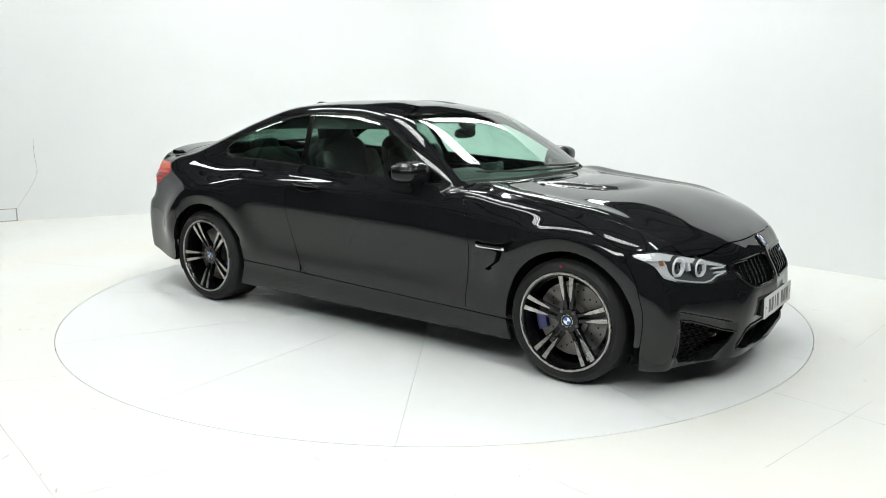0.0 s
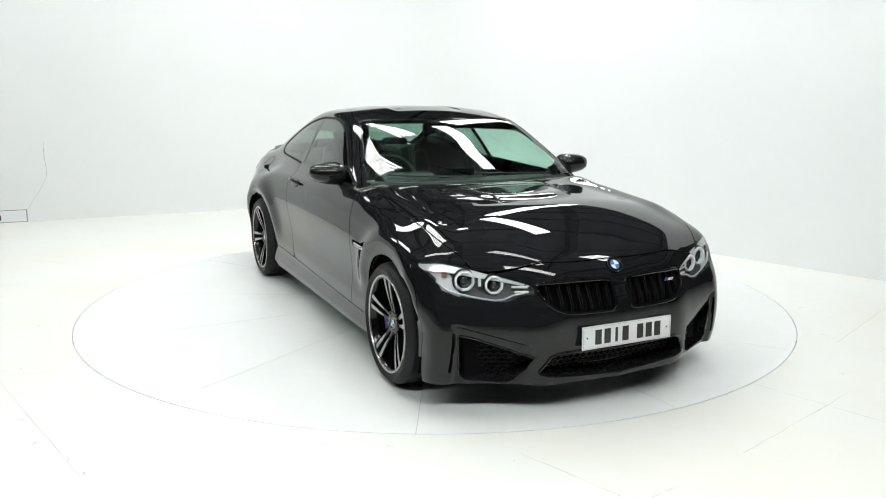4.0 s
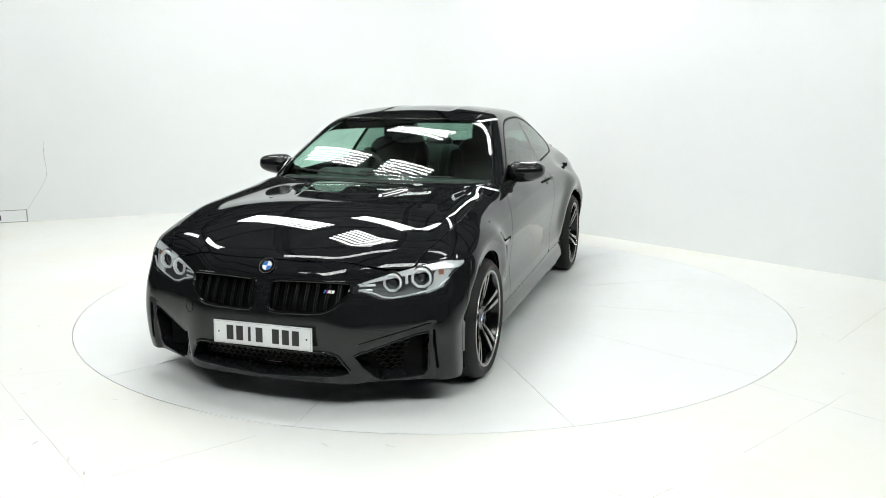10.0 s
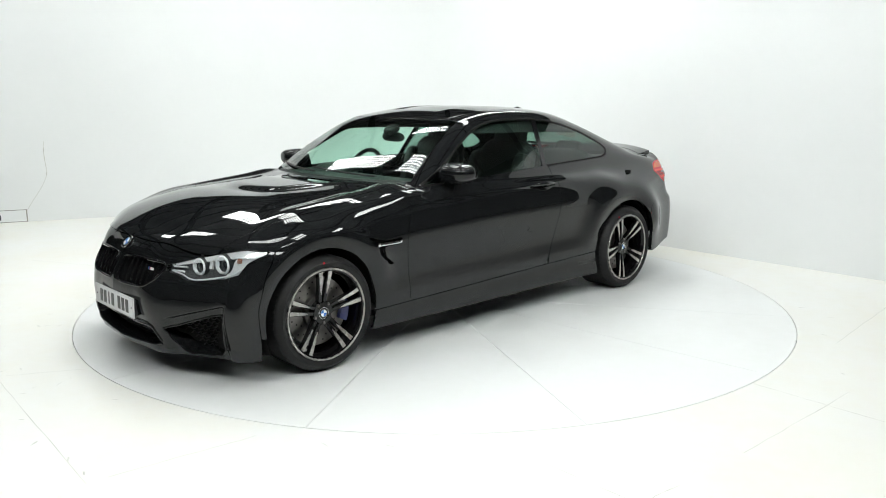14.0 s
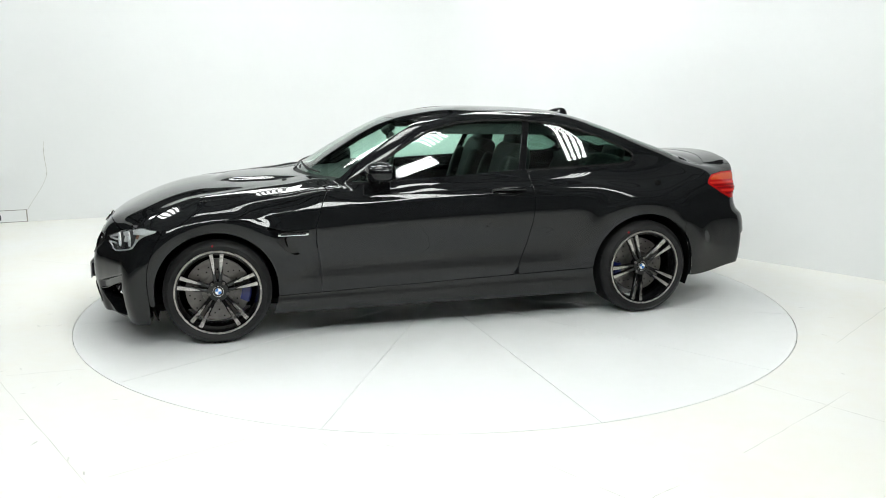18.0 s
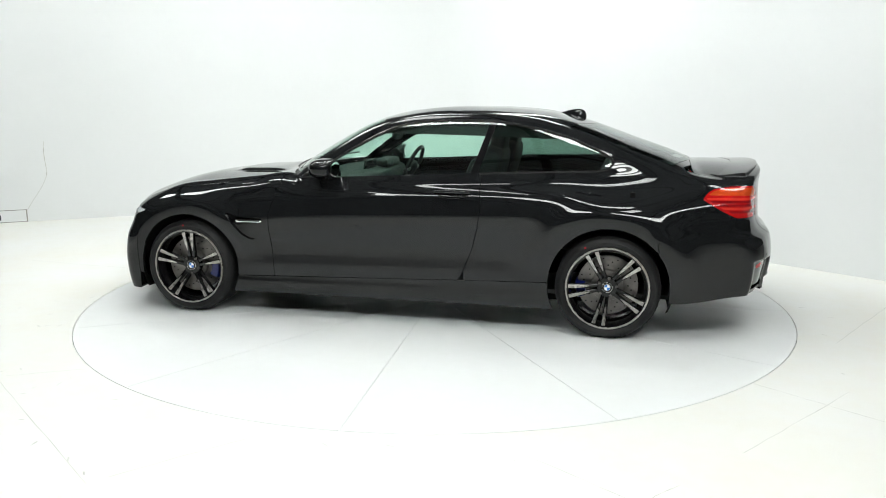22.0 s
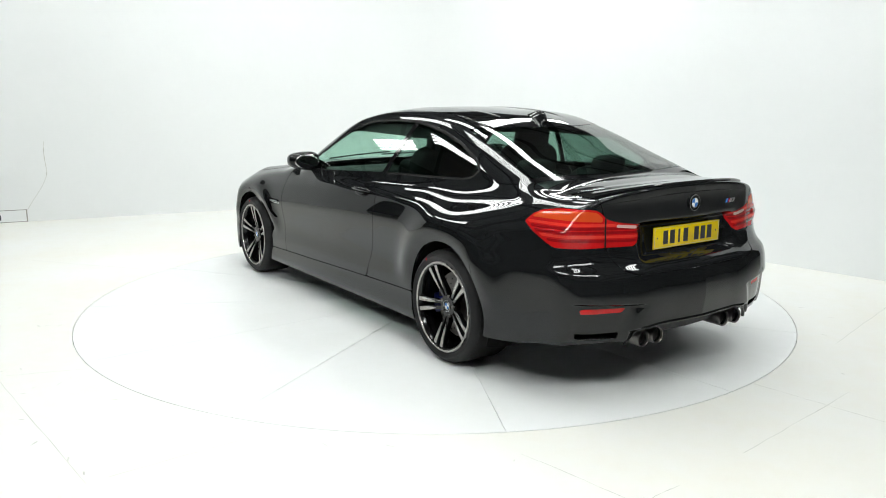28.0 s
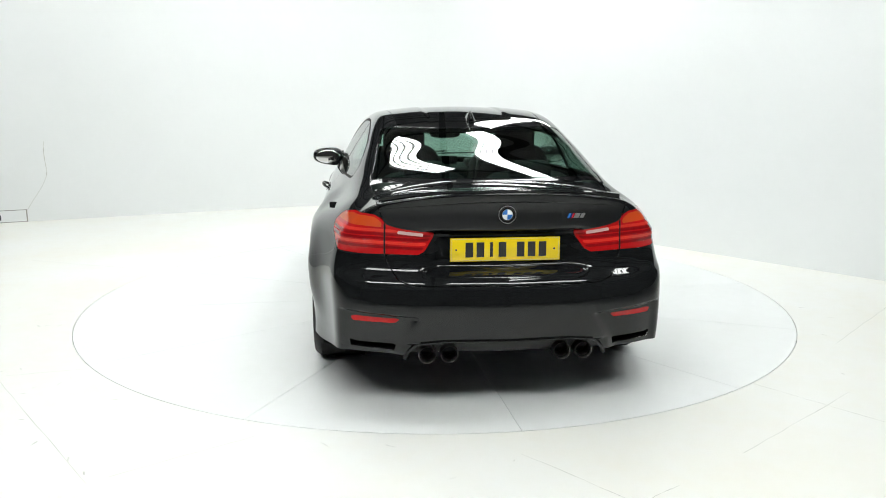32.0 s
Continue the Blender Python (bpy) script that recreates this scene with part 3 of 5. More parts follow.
    # bumpers
    skin("front_bumper", ends(1, 0.09, 0.80, -92, 92, 0.009, 0.62), all_of(lambda p: X(p) - np.where(A(p) > 0.5, front_bumper_seam(Z(p)), 0) - G, lambda p: np.where(Z(p) > 0.55, np.maximum(-hood_front(p) - G, np.where(A(p) > hood_edge(X(p)) + G, 0.70 - Z(p), -1)), 1.0),
         outside_arch, lambda p: -head_lamp(p) - G, lambda p: -kidney(A(p), Z(p)), lambda p: -low_intake(A(p), Z(p)), lambda p: -side_intake(A(p), Z(p)), lambda p: -air_slot(A(p), Z(p)), lambda p: X(p) - 1.5, lambda p: Z(p) - 0.142), PAINT, car, lip=0.10)
    skin("rear_bumper", ends(-1, 0.15, 0.86, -92, 92, 0.009), all_of(lambda p: rear_bumper_seam(Z(p)) - X(p) - G, lambda p: -boot_edge(p) - G, lambda p: -tail_lamp(p) - G, outside_arch, lambda p: -exhaust_bay(A(p), Z(p)), lambda p: -rear_vent(A(p), Z(p)),
         lambda p: -rear_reflector(A(p), Z(p)) - 0.001, lambda p: Z(p) - 0.288 + 0.045 * step((X(p) + 2.30) / 0.5)), PAINT, car, lip=0.03)


wing_vent = polygon((1.120, 0.705), (1.085, 0.695), (1.00, 0.672), (0.860, 0.672), (0.862, 0.640), (1.0, 0.632), (0.985, 0.575), (0.93, 0.535), (0.905, 0.520), (0.95, 0.522), (1.01, 0.56), (1.06, 0.62))
roof_half = curve([(0.4, 0.50), (0.1, 0.475), (-0.4, 0.468), (-1.0, 0.445), (-1.4, 0.43)])
exhaust_bay = polygon((0.0, 0.362), (0.30, 0.362), (0.40, 0.352), (0.445, 0.322), (0.472, 0.285), (0.49, 0.0), (-0.1, 0.0), (-0.1, 0.362))
rear_vent = polygon((0.515, 0.340), (0.70, 0.342), (0.735, 0.350), (0.728, 0.312), (0.525, 0.304))
rear_reflector = polygon((0.497, 0.464), (0.70, 0.468), (0.724, 0.464), (0.716, 0.443), (0.52, 0.443))
boot_rear = polygon((-0.2, 0.621), (0.40, 0.621), (0.45, 0.626), (0.503, 0.645), (0.535, 0.688), (0.557, 0.74), (0.562, 0.80), (0.560, 0.876), (0.578, 0.94), (0.593, 0.983), (0.62, 1.05), (0.64, 1.3), (-0.2, 1.3))
boot_side = curve([(-2.6, 0.60), (-2.3, 0.60), (-2.1, 0.605), (-1.95, 0.615), (-1.6, 0.60)])


def boot_edge(p):
    """Positive on the boot lid: its top and its upright face above the bumper's curved ledge."""
    return np.minimum(np.minimum(boot_side(X(p)) - A(p), boot_rear(A(p), Z(p))), np.where(X(p) > -1.70, -1.0, 1.0))


def on_cabin_rear(p):
    return np.where(X(p) > -1.9, on_cabin(p) + 0.02, -1.0)


def bonnet_side(p):
    return np.where(X(p) > 0.5, hood_edge(X(p)) - A(p), -1.0)


build_body()
# lights, glass
skin("windscreen", sections(0.0, 0.86, -75, 75, 0.016), all_of(screen_edges, lambda p: X(p) + 0.2), GLASS, car, lip=0, sink=0.002)
skin("rear_window", sections(-1.98, -1.15, -60, 60, 0.016), back_edges, GLASS_DARK, car, lip=0, sink=0.002)
skin("door_glass", sections(-0.66, 0.70, 20, 80, 0.014), all_of(off_screen, lambda p: side_glass(X(p), Z(p)), lambda p: X(p) - (-0.55 - 0.30 * (Z(p) - 1.0) + 0.02)), GLASS, car, lip=0, sink=0.004, mirror=True)
skin("quarter_glass", sections(-1.44, -0.55, 20, 80, 0.012), all_of(off_screen, lambda p: side_glass(X(p), Z(p)), lambda p: -X(p) + (-0.55 - 0.30 * (Z(p) - 1.0) - 0.03)), GLASS_DARK, car, lip=0, sink=0.004, mirror=True)
skin("pillar_trim", sections(-0.75, -0.50, 20, 80, 0.012), all_of(lambda p: side_glass(X(p), Z(p)) - 0.001, lambda p: 0.021 - np.abs(X(p) - (-0.555 - 0.30 * (Z(p) - 1.0)))), GLOSS_BLACK, car, lip=0.01, sink=0.003, mirror=True)
skin("window_seal", sections(-1.46, 0.74, 18, 82, 0.010), all_of(off_screen, lambda p: side_glass(X(p), Z(p)) + 0.0115, lambda p: -side_glass(X(p), Z(p)) + 0.001), SEAL, car, lip=0.006, sink=0.002, mirror=True)
skin("rear_window_seal", sections(-2.02, -1.55, -60, 60, 0.013), all_of(lambda p: -back_edges(p) + 0.004, lambda p: back_edges(p) + 0.05, lambda p: -1.62 - X(p), lambda p: Z(p) - 1.0), GLOSS_BLACK, car, "black seal at the foot of the rear window", lip=0, sink=0.004)
skin("headlamp_cover", ends(1, 0.50, 0.80, 8, 80, 0.008), lambda p: head_lamp(p), CLEAR, car, lip=0, sink=0.001, mirror=True)
skin("headlamp_housing", ends(1, 0.50, 0.80, 8, 80, 0.010), lambda p: head_lamp(p) + 0.003, LAMP_BOWL, car, lip=0, sink=0.034, mirror=True)
skin("lamp_brow", ends(1, 0.56, 0.76, 20, 80, 0.006), all_of(lambda p: head_lamp(p) - 0.001, lambda p: Z(p) - 0.613 - 0.062 * np.clip((A(p) - 0.455) / 0.33, 0, 1)), LAMP_SILVER, car, "silver band along the lamp's upper edge", lip=0.012, sink=0.008, mirror=True)
skin("side_bowl", ends(1, 0.52, 0.78, 20, 80, 0.006), all_of(lambda p: head_lamp(p) - 0.004, lambda p: A(p) - 0.752 - 0.35 * (Z(p) - 0.62)), LAMP_WHITE, car, "white outer bowl of the headlamp", lip=0.012, sink=0.024, mirror=True)
skin("tail_lamp", ends(-1, 0.72, 1.0, 12, 80, 0.008), lambda p: tail_lamp(p), RED_LENS, car, lip=0.02, sink=0.001, mirror=True)


# ---- turntable ----
def build_turntable():
    R = 2.4735
    for i in range(12):
        a0, a1 = radians(3 + 30 * i), radians(33 + 30 * i)
        bm = bmesh.new()
        gap = 0.0012
        n = 14
        mid = (a0 + a1) / 2
        tip = Vector((math.cos(mid), math.sin(mid))) * (gap / math.sin(radians(15)))
        out = [(tip.x, tip.y)]
        for k in range(n + 1):
            off = gap / R
            a = a0 + off + (a1 - a0 - 2 * off) * k / n
            out.append((R * math.cos(a), R * math.sin(a)))
        prism(bm, out, pose(0, 0, -0.040), 0.040)
        part("wedge_panel", bm, DISC_WHITE, turntable)
    bm = bmesh.new()
    lathe(bm, [(0.0, -0.05), (2.46, -0.05), (2.46, -0.006), (0.0, -0.006)], 96, "z")
    part("base_plate", bm, GROOVE, turntable)


build_turntable()


# ---- wheels ----
def build_wheel(x, y, radius, width, turned):
    """A wheel as a rim barrel with tyre, lip, spokes and cap below it, its outer face towards +y."""
    s = 1 if y > 0 else -1
    bm = bmesh.new()
    lathe(bm, [(0.236, -0.20), (0.225, -0.10), (0.222, 0.0), (0.236, 0.028), (0.243, 0.030)], 72)
    wheel = part("wheel", bm, ALLOY_BLACK, car, "black alloy wheel with diamond-cut double spokes", smooth=True)
    wheel.location, wheel.rotation_euler = (x, s * (abs(y) - 0.03), 0.318), (0, 0, 0 if s > 0 else math.pi)
    R, w = radius, width
    bm = bmesh.new()
    lathe(bm, [(0.250, 0.022), (0.262, 0.034), (0.285, 0.041), (R - 0.020, 0.030), (R - 0.006, 0.014), (R, -0.006), (R + 0.001, -0.03), (R + 0.001, -0.030 - w + 0.07), (R, -w + 0.05), (R - 0.012, -w + 0.03), (0.29, -w + 0.01), (0.245, -w + 0.03)], 96)
    tyre = part("tyre", bm, RUBBER, wheel, smooth=True)
    bm = bmesh.new()
    for k in range(64):
        a = 2 * math.pi * k / 64
        box(bm, (0.012, 0.030, 0.0026), (math.cos(a) * (R - 0.0005), -0.014, math.sin(a) * (R - 0.0005)), pose(0, 0, 0, 0, 90 - math.degrees(a), 0) @ pose(0, 0, 0, 0, 0, 20))
    part("tread_block_row", bm, RUBBER, wheel)["kind"] = "stuff"
    bm = bmesh.new()
    lathe(bm, [(0.0, 0.0012), (0.006, 0.001), (0.0065, -0.002)], 14)
    bmesh.ops.translate(bm, verts=bm.verts, vec=(0.285 * math.cos(radians(turned - 4)), 0.041, 0.285 * math.sin(radians(turned - 4))))
    part("paint_dot", bm, BADGE_RED, wheel, "red paint dot on the tyre wall")
    bm = bmesh.new()
    lathe(bm, [(0.243, 0.030), (0.2445, 0.034), (0.253, 0.034), (0.255, 0.030), (0.255, 0.016)], 96)
    part("rim_lip", bm, ALLOY_CUT, wheel, "diamond-cut rim edge", smooth=True)
    for k in range(5):
        for side in (-1, 1):
            a = radians(turned + 72 * k)
            # inner end near the hub, outer end at the rim, bowed outwards
            rad, tan = Vector((math.cos(a), 0, math.sin(a))), Vector((-math.sin(a), 0, math.cos(a)))
            bm = bmesh.new()
            secs = []
            for r, off, half, top, deep in ((0.045, 0.012, 0.011, -0.012, 0.035), (0.09, 0.017, 0.0105, -0.004, 0.035), (0.14, 0.0215, 0.0115, 0.008, 0.03), (0.19, 0.026, 0.0130, 0.018, 0.028), (0.244, 0.032, 0.0150, 0.026, 0.026)):
                c = rad * r + tan * (side * off)
                secs.append([c - tan * half + Vector((0, top - deep, 0)), c - tan * half + Vector((0, top - 0.003, 0)), c - tan * (half - 0.003) + Vector((0, top, 0)), c + tan * (half - 0.003) + Vector((0, top, 0)), c + tan * half + Vector((0, top - 0.003, 0)), c + tan * half + Vector((0, top - deep, 0))])
            vs = [[bm.verts.new(p) for p in q] for q in secs]
            for p, q in zip(vs, vs[1:]):
                for j in range(6):
                    bm.faces.new((p[j], p[(j + 1) % 6], q[(j + 1) % 6], q[j]))
            bm.faces.new(vs[0])
            bm.faces.new(vs[-1][::-1])
            bmesh.ops.recalc_face_normals(bm, faces=bm.faces[:])
            spoke = part("spoke", bm, ALLOY_BLACK, wheel)
            bm = bmesh.new()
            face = []
            for r, off, half, top in ((0.106, 0.0185, 0.0015, 0.0030), (0.14, 0.0215, 0.0072, 0.0095), (0.19, 0.0260, 0.0098, 0.0195), (0.243, 0.0320, 0.0122, 0.0275)):
                c = rad * r + tan * (side * off) + Vector((0, top, 0))
                face.append([bm.verts.new(c - tan * half - Vector((0, 0.003, 0))), bm.verts.new(c - tan * half), bm.verts.new(c + tan * half), bm.verts.new(c + tan * half - Vector((0, 0.003, 0)))])
            for p, q in zip(face, face[1:]):
                for j in range(3):
                    bm.faces.new((p[j], p[j + 1], q[j + 1], q[j]))
            bm.faces.new(face[-1])
            bm.faces.new(face[0][::-1])
            bmesh.ops.recalc_face_normals(bm, faces=bm.faces[:])
            part("spoke_face", bm, ALLOY_CUT, wheel, "diamond-cut spoke face")
    bm = bmesh.new()
    lathe(bm, [(0.0, -0.05), (0.066, -0.05), (0.066, -0.014), (0.060, -0.006), (0.036, -0.004), (0.034, -0.012), (0.0, -0.012)], 40)
    part("hub", bm, ALLOY_BLACK, wheel, smooth=True)
    for k in range(5):
        a = radians(turned + 36 + 72 * k)
        bm = bmesh.new()
        lathe(bm, [(0.0, -0.001), (0.008, -0.001), (0.010, -0.008), (0.010, -0.02)], 6)
        bmesh.ops.translate(bm, verts=bm.verts, vec=(0.056 * math.cos(a), 0.0, 0.056 * math.sin(a)))
        part("wheel_bolt", bm, STEEL, wheel)
    roundel("centre_cap", wheel, Matrix.Translation((0, -0.012, 0)) @ pose(0, 0, 0, -90), 0.032)


def roundel(name, parent, m, r):
    """A round badge of a dark ring round four quarters, facing its local z."""
    bm = bmesh.new()
    lathe(bm, [(0.0, 0.0), (r, 0.0), (r, 0.006), (r * 0.95, 0.008), (r * 0.90, 0.0065), (r * 0.62, 0.0065), (r * 0.60, 0.007), (0, 0.007)], 40, "z")
    ob = part(name, bm, GLOSS_BLACK, parent, "round badge with blue and white quarters", smooth=True)
    ob.matrix_local = m
    for k, mat in enumerate((BADGE_WHITE, BADGE_BLUE, BADGE_WHITE, BADGE_BLUE)):
        bm = bmesh.new()
        out = [(0.0, 0.0)] + [(r * 0.58 * math.cos(t), r * 0.58 * math.sin(t)) for t in (radians(90 * k + 9 * i) for i in range(11))]
        prism(bm, out, pose(0, 0, 0.0068), 0.0012)
        part("badge_quarter", bm, mat, ob)
    for r0, r1 in ((0.955, 1.0), (0.58, 0.615)):
        bm = bmesh.new()
        lathe(bm, [(r * r0, 0.0066), (r * r0, 0.0088), (r * r1, 0.0088), (r * r1, 0.0066)], 40, "z", closed=True)
        part("badge_ring", bm, CHROME, ob, smooth=True)
    return ob


for wx, wr, ww in ((1.406, 0.3285, 0.255), (-1.406, 0.3315, 0.275)):
    for sy in (1, -1):
        build_wheel(wx, sy * (0.904 if wx > 0 else 0.919), wr - 0.012, ww, 90 if wx > 0 else 65)


# ---- hall round the studio ----
def ceiling_light(x, y, z, turn, length=2.4, tubes=4, pitch=0.21):
    m = pose(x, y, z, 0, 0, turn)
    light = tagged(new("ceiling_light"), "bank of long lit fluorescent tubes under a grey housing", "ceiling light", group="ceiling lights")
    light.matrix_world = m
    box_part("housing", (length + 0.1, pitch * tubes + 0.06, 0.06), (0, 0, 0.06), HOUSING, light)
    for hx in (-length / 2 + 0.1, length / 2 - 0.1):
        bm = bmesh.new()
        tube(bm, [(hx, 0, 0.09), (hx, 0, 6.152 - z)], 0.006, 6)
        part("hanger_rod", bm, BEAM, light)
    for k in range(tubes):
        bm = bmesh.new()
        box(bm, (length, pitch * 0.46, 0.035), (0, (k - (tubes - 1) / 2) * pitch, 0))
        part("tube", bm, TUBE, light)
    return light


# the last two banks, behind the camera, are unseen fill added to lift shadows
for lx, ly, turn, length, tubes, pitch in ((1.13, 1.63, -52, 1.9, 4, 0.10), (-0.5, 1.7, -45, 1.5, 4, 0.11), (-0.84, 0.15, -45, 1.3, 7, 0.11), (-2.4, 2.0, -50, 2.3, 6, 0.10), (1.15, 3.8, 63, 2.0, 4, 0.11),
                                           (2.4, 5.9, 50, 3.0, 3, 0.12), (-1.2, -1.4, -12, 2.4, 4, 0.09), (1.0, -1.85, -25, 1.1, 5, 0.09), (1.4, -3.0, 55, 0.9, 4, 0.09), (-3.85, 0.85, -61, 1.75, 4, 0.10),
                                           (-5.3, 2.6, -53, 1.3, 4, 0.10), (3.3, -1.4, -45, 1.6, 4, 0.10), (-2.0, -5.2, 0, 3.0, 7, 0.14), (2.0, -5.2, 0, 3.0, 7, 0.14)):
    ceiling_light(lx, ly, 4.3, turn, length, tubes, pitch)
for k in range(11):
    bm = bmesh.new()
    box(bm, (0.16, 31.6, 0.30), (-15 + 3 * k, 0, 6.0))
    tagged(part("roof_beam", bm, BEAM), "dark steel roof beam", "beam", group="roof beams")
for k in range(20):
    bm = bmesh.new()
    box(bm, (31.6, 0.07, 0.10), (0, -15.2 + 1.6 * k, 5.80))
    tagged(part("purlin", bm, BEAM), "thin dark steel purlin under the roof beams", "beam", group="purlins")
bm = bmesh.new()
box(bm, (32, 32, 0.1), (0, 0, 6.2))
tagged(part("ceiling", bm, CEILING_DARK), "grey sheeted warehouse roof", "ceiling", kind="structure")
for nm, sx, sy, px, py in (("wall_west", 0.2, 32, -16, 0), ("wall_east", 0.2, 32, 16, 0), ("wall_south", 32, 0.2, 0, -16), ("wall_north", 32, 0.2, 0, 16)):
    bm = bmesh.new()
    box(bm, (sx, sy, 6.15), (px, py, 3.075))
    tagged(part(nm, bm, BACK_DARK), "plain dark warehouse wall", "wall", kind="structure")


# ---- floor joints, scuffs and the wall's flaws ----
def strip(name, a, b, width, mat, label, z=0.0012):
    d = Vector((b[0] - a[0], b[1] - a[1]))
    bm = bmesh.new()
    n = 10
    side = Vector((-d.y, d.x)).normalized()
    rng = random.Random(str(a))
    prev = None
    for k in range(n + 1):
        c = Vector(a) + d * k / n + side * rng.uniform(-0.003, 0.003)
        w = width * rng.uniform(0.25, 1.0)
        row = [bm.verts.new((*(c - side * w / 2), z)), bm.verts.new((*(c + side * w / 2), z))]
        if prev:
            bm.faces.new((prev[0], row[0], row[1], prev[1]))
        prev = row
    bmesh.ops.recalc_face_normals(bm, faces=bm.faces[:])
    return tagged(part(name, bm, mat, floor, label))


for a, b in (((-2.292, -1.798), (-1.349, -2.930)), ((-1.925, -1.621), (-2.293, -1.720)), ((-0.795, -2.491), (-1.289, -2.871)), ((0.358, -2.676), (0.794, -3.142)), ((1.656, -1.863), (2.090, -2.382)),
             ((2.094, -1.980), (1.292, -2.675)), ((0.943, -2.948), (0.655, -3.161)), ((2.402, -1.203), (3.318, -0.210)), ((-2.420, 0.881), (-3.635, 1.280))):
    strip("floor_joint", a, b, 0.004, STAIN, "hairline joint in the floor paint")
rng = random.Random(4)
for k in range(46):
    a, r = rng.uniform(math.pi, 2 * math.pi), rng.uniform(2.52, 3.4)
    p0 = (r * math.cos(a), r * math.sin(a))
    t = rng.uniform(0, 6.28)
    l = rng.uniform(0.012, 0.05)
    strip("floor_scuff", p0, (p0[0] + l * math.cos(t), p0[1] + l * math.sin(t)), rng.uniform(0.003, 0.009), STAIN, "small scuff in the floor paint", 0.0016)


def on_left_wall(s, z, out=0.0):
    """A point on the left run of the wall, s metres from the corner."""
    d = Vector((-0.9150, -0.4034))
    n = Vector((0.4034, -0.9150))
    q = CORNER + d * s + n * out
    return Vector((q.x, q.y, z))


bm = bmesh.new()
prev = None
rng = random.Random(9)
for k in range(26):
    u = k / 25
    s0 = 4.175 + 0.01 * math.sin(u * 9) + (0.52 * max(0, u - 0.42) ** 1.5)
    w = 0.004 + 0.010 * (rng.random() ** 3) * (1 if u < 0.5 else 0.2)
    z = 0.93 - 0.79 * u
    row = [bm.verts.new(on_left_wall(s0 - w, z, 0.002)), bm.verts.new(on_left_wall(s0 + w * 0.2, z, 0.002))]
    if prev:
        bm.faces.new((prev[0], row[0], row[1], prev[1]))
    prev = row
tagged(part("wall_crack", bm, STAIN), "fine crack running down the white wall", "crack", kind="structure")

hatch = tagged(new("wall_hatch"), "small white access hatch low on the wall", "hatch")
for name, s0, s1, z0, z1, out, mat in (("hatch_cover", 4.425, 4.80, 0.008, 0.138, 0.006, WALL_WHITE), ("hatch_frame", 4.412, 4.82, 0.0, 0.145, 0.003, GROOVE)):
    bm = bmesh.new()
    vs = [on_left_wall(s0, z0, out), on_left_wall(s1, z0, out), on_left_wall(s1, z1, out), on_left_wall(s0, z1, out)]
    back = [on_left_wall(s0, z0, 0.0), on_left_wall(s1, z0, 0.0), on_left_wall(s1, z1, 0.0), on_left_wall(s0, z1, 0.0)]
    f, g = [bm.verts.new(v) for v in vs], [bm.verts.new(v) for v in back]
    bm.faces.new(f)
    for i in range(4):
        bm.faces.new((f[i], f[(i + 1) % 4], g[(i + 1) % 4], g[i]))
    bmesh.ops.recalc_face_normals(bm, faces=bm.faces[:])
    part(name, bm, mat, hatch)
bm = bmesh.new()
box(bm, (0.02, 0.03, 0.06), on_left_wall(4.70, 0.06, 0.02), bevel=0.004)
part("hatch_latch", bm, MATT_BLACK, hatch, "dark latch")


# ---- car: lamps, grilles, trim ----
def surface_at(u, v, way="front", side=1):
    """The body's point and normal: from the front or rear at (y, z), from the side at (x, z), from above at (x, y)."""
    if way == "front":
        o, d = (1.2, u, v), (1, 0, 0)
    elif way == "rear":
        o, d = (-1.2, u, v), (-1, 0, 0)
    elif way == "side":
        o, d = (u, 0, v), (0, side, 0)
    else:
        o, d = (u, v, 0.6), (0, 0, 1)
    p = cast(np.array([o], float), np.array([d], float))
    return Vector(p[0]), Vector(normal(p)[0])


def facing(p, n, up=(0, 0, 1), lift=0.0):
    """A pose at p with local z along n and local y as near to up as can be."""
    z = Vector(n).normalized()
    x = Vector(up).cross(z).normalized()
    y = z.cross(x)
    m = Matrix((x, y, z)).transposed().to_4x4()
    m.translation = Vector(p) + z * lift
    return m


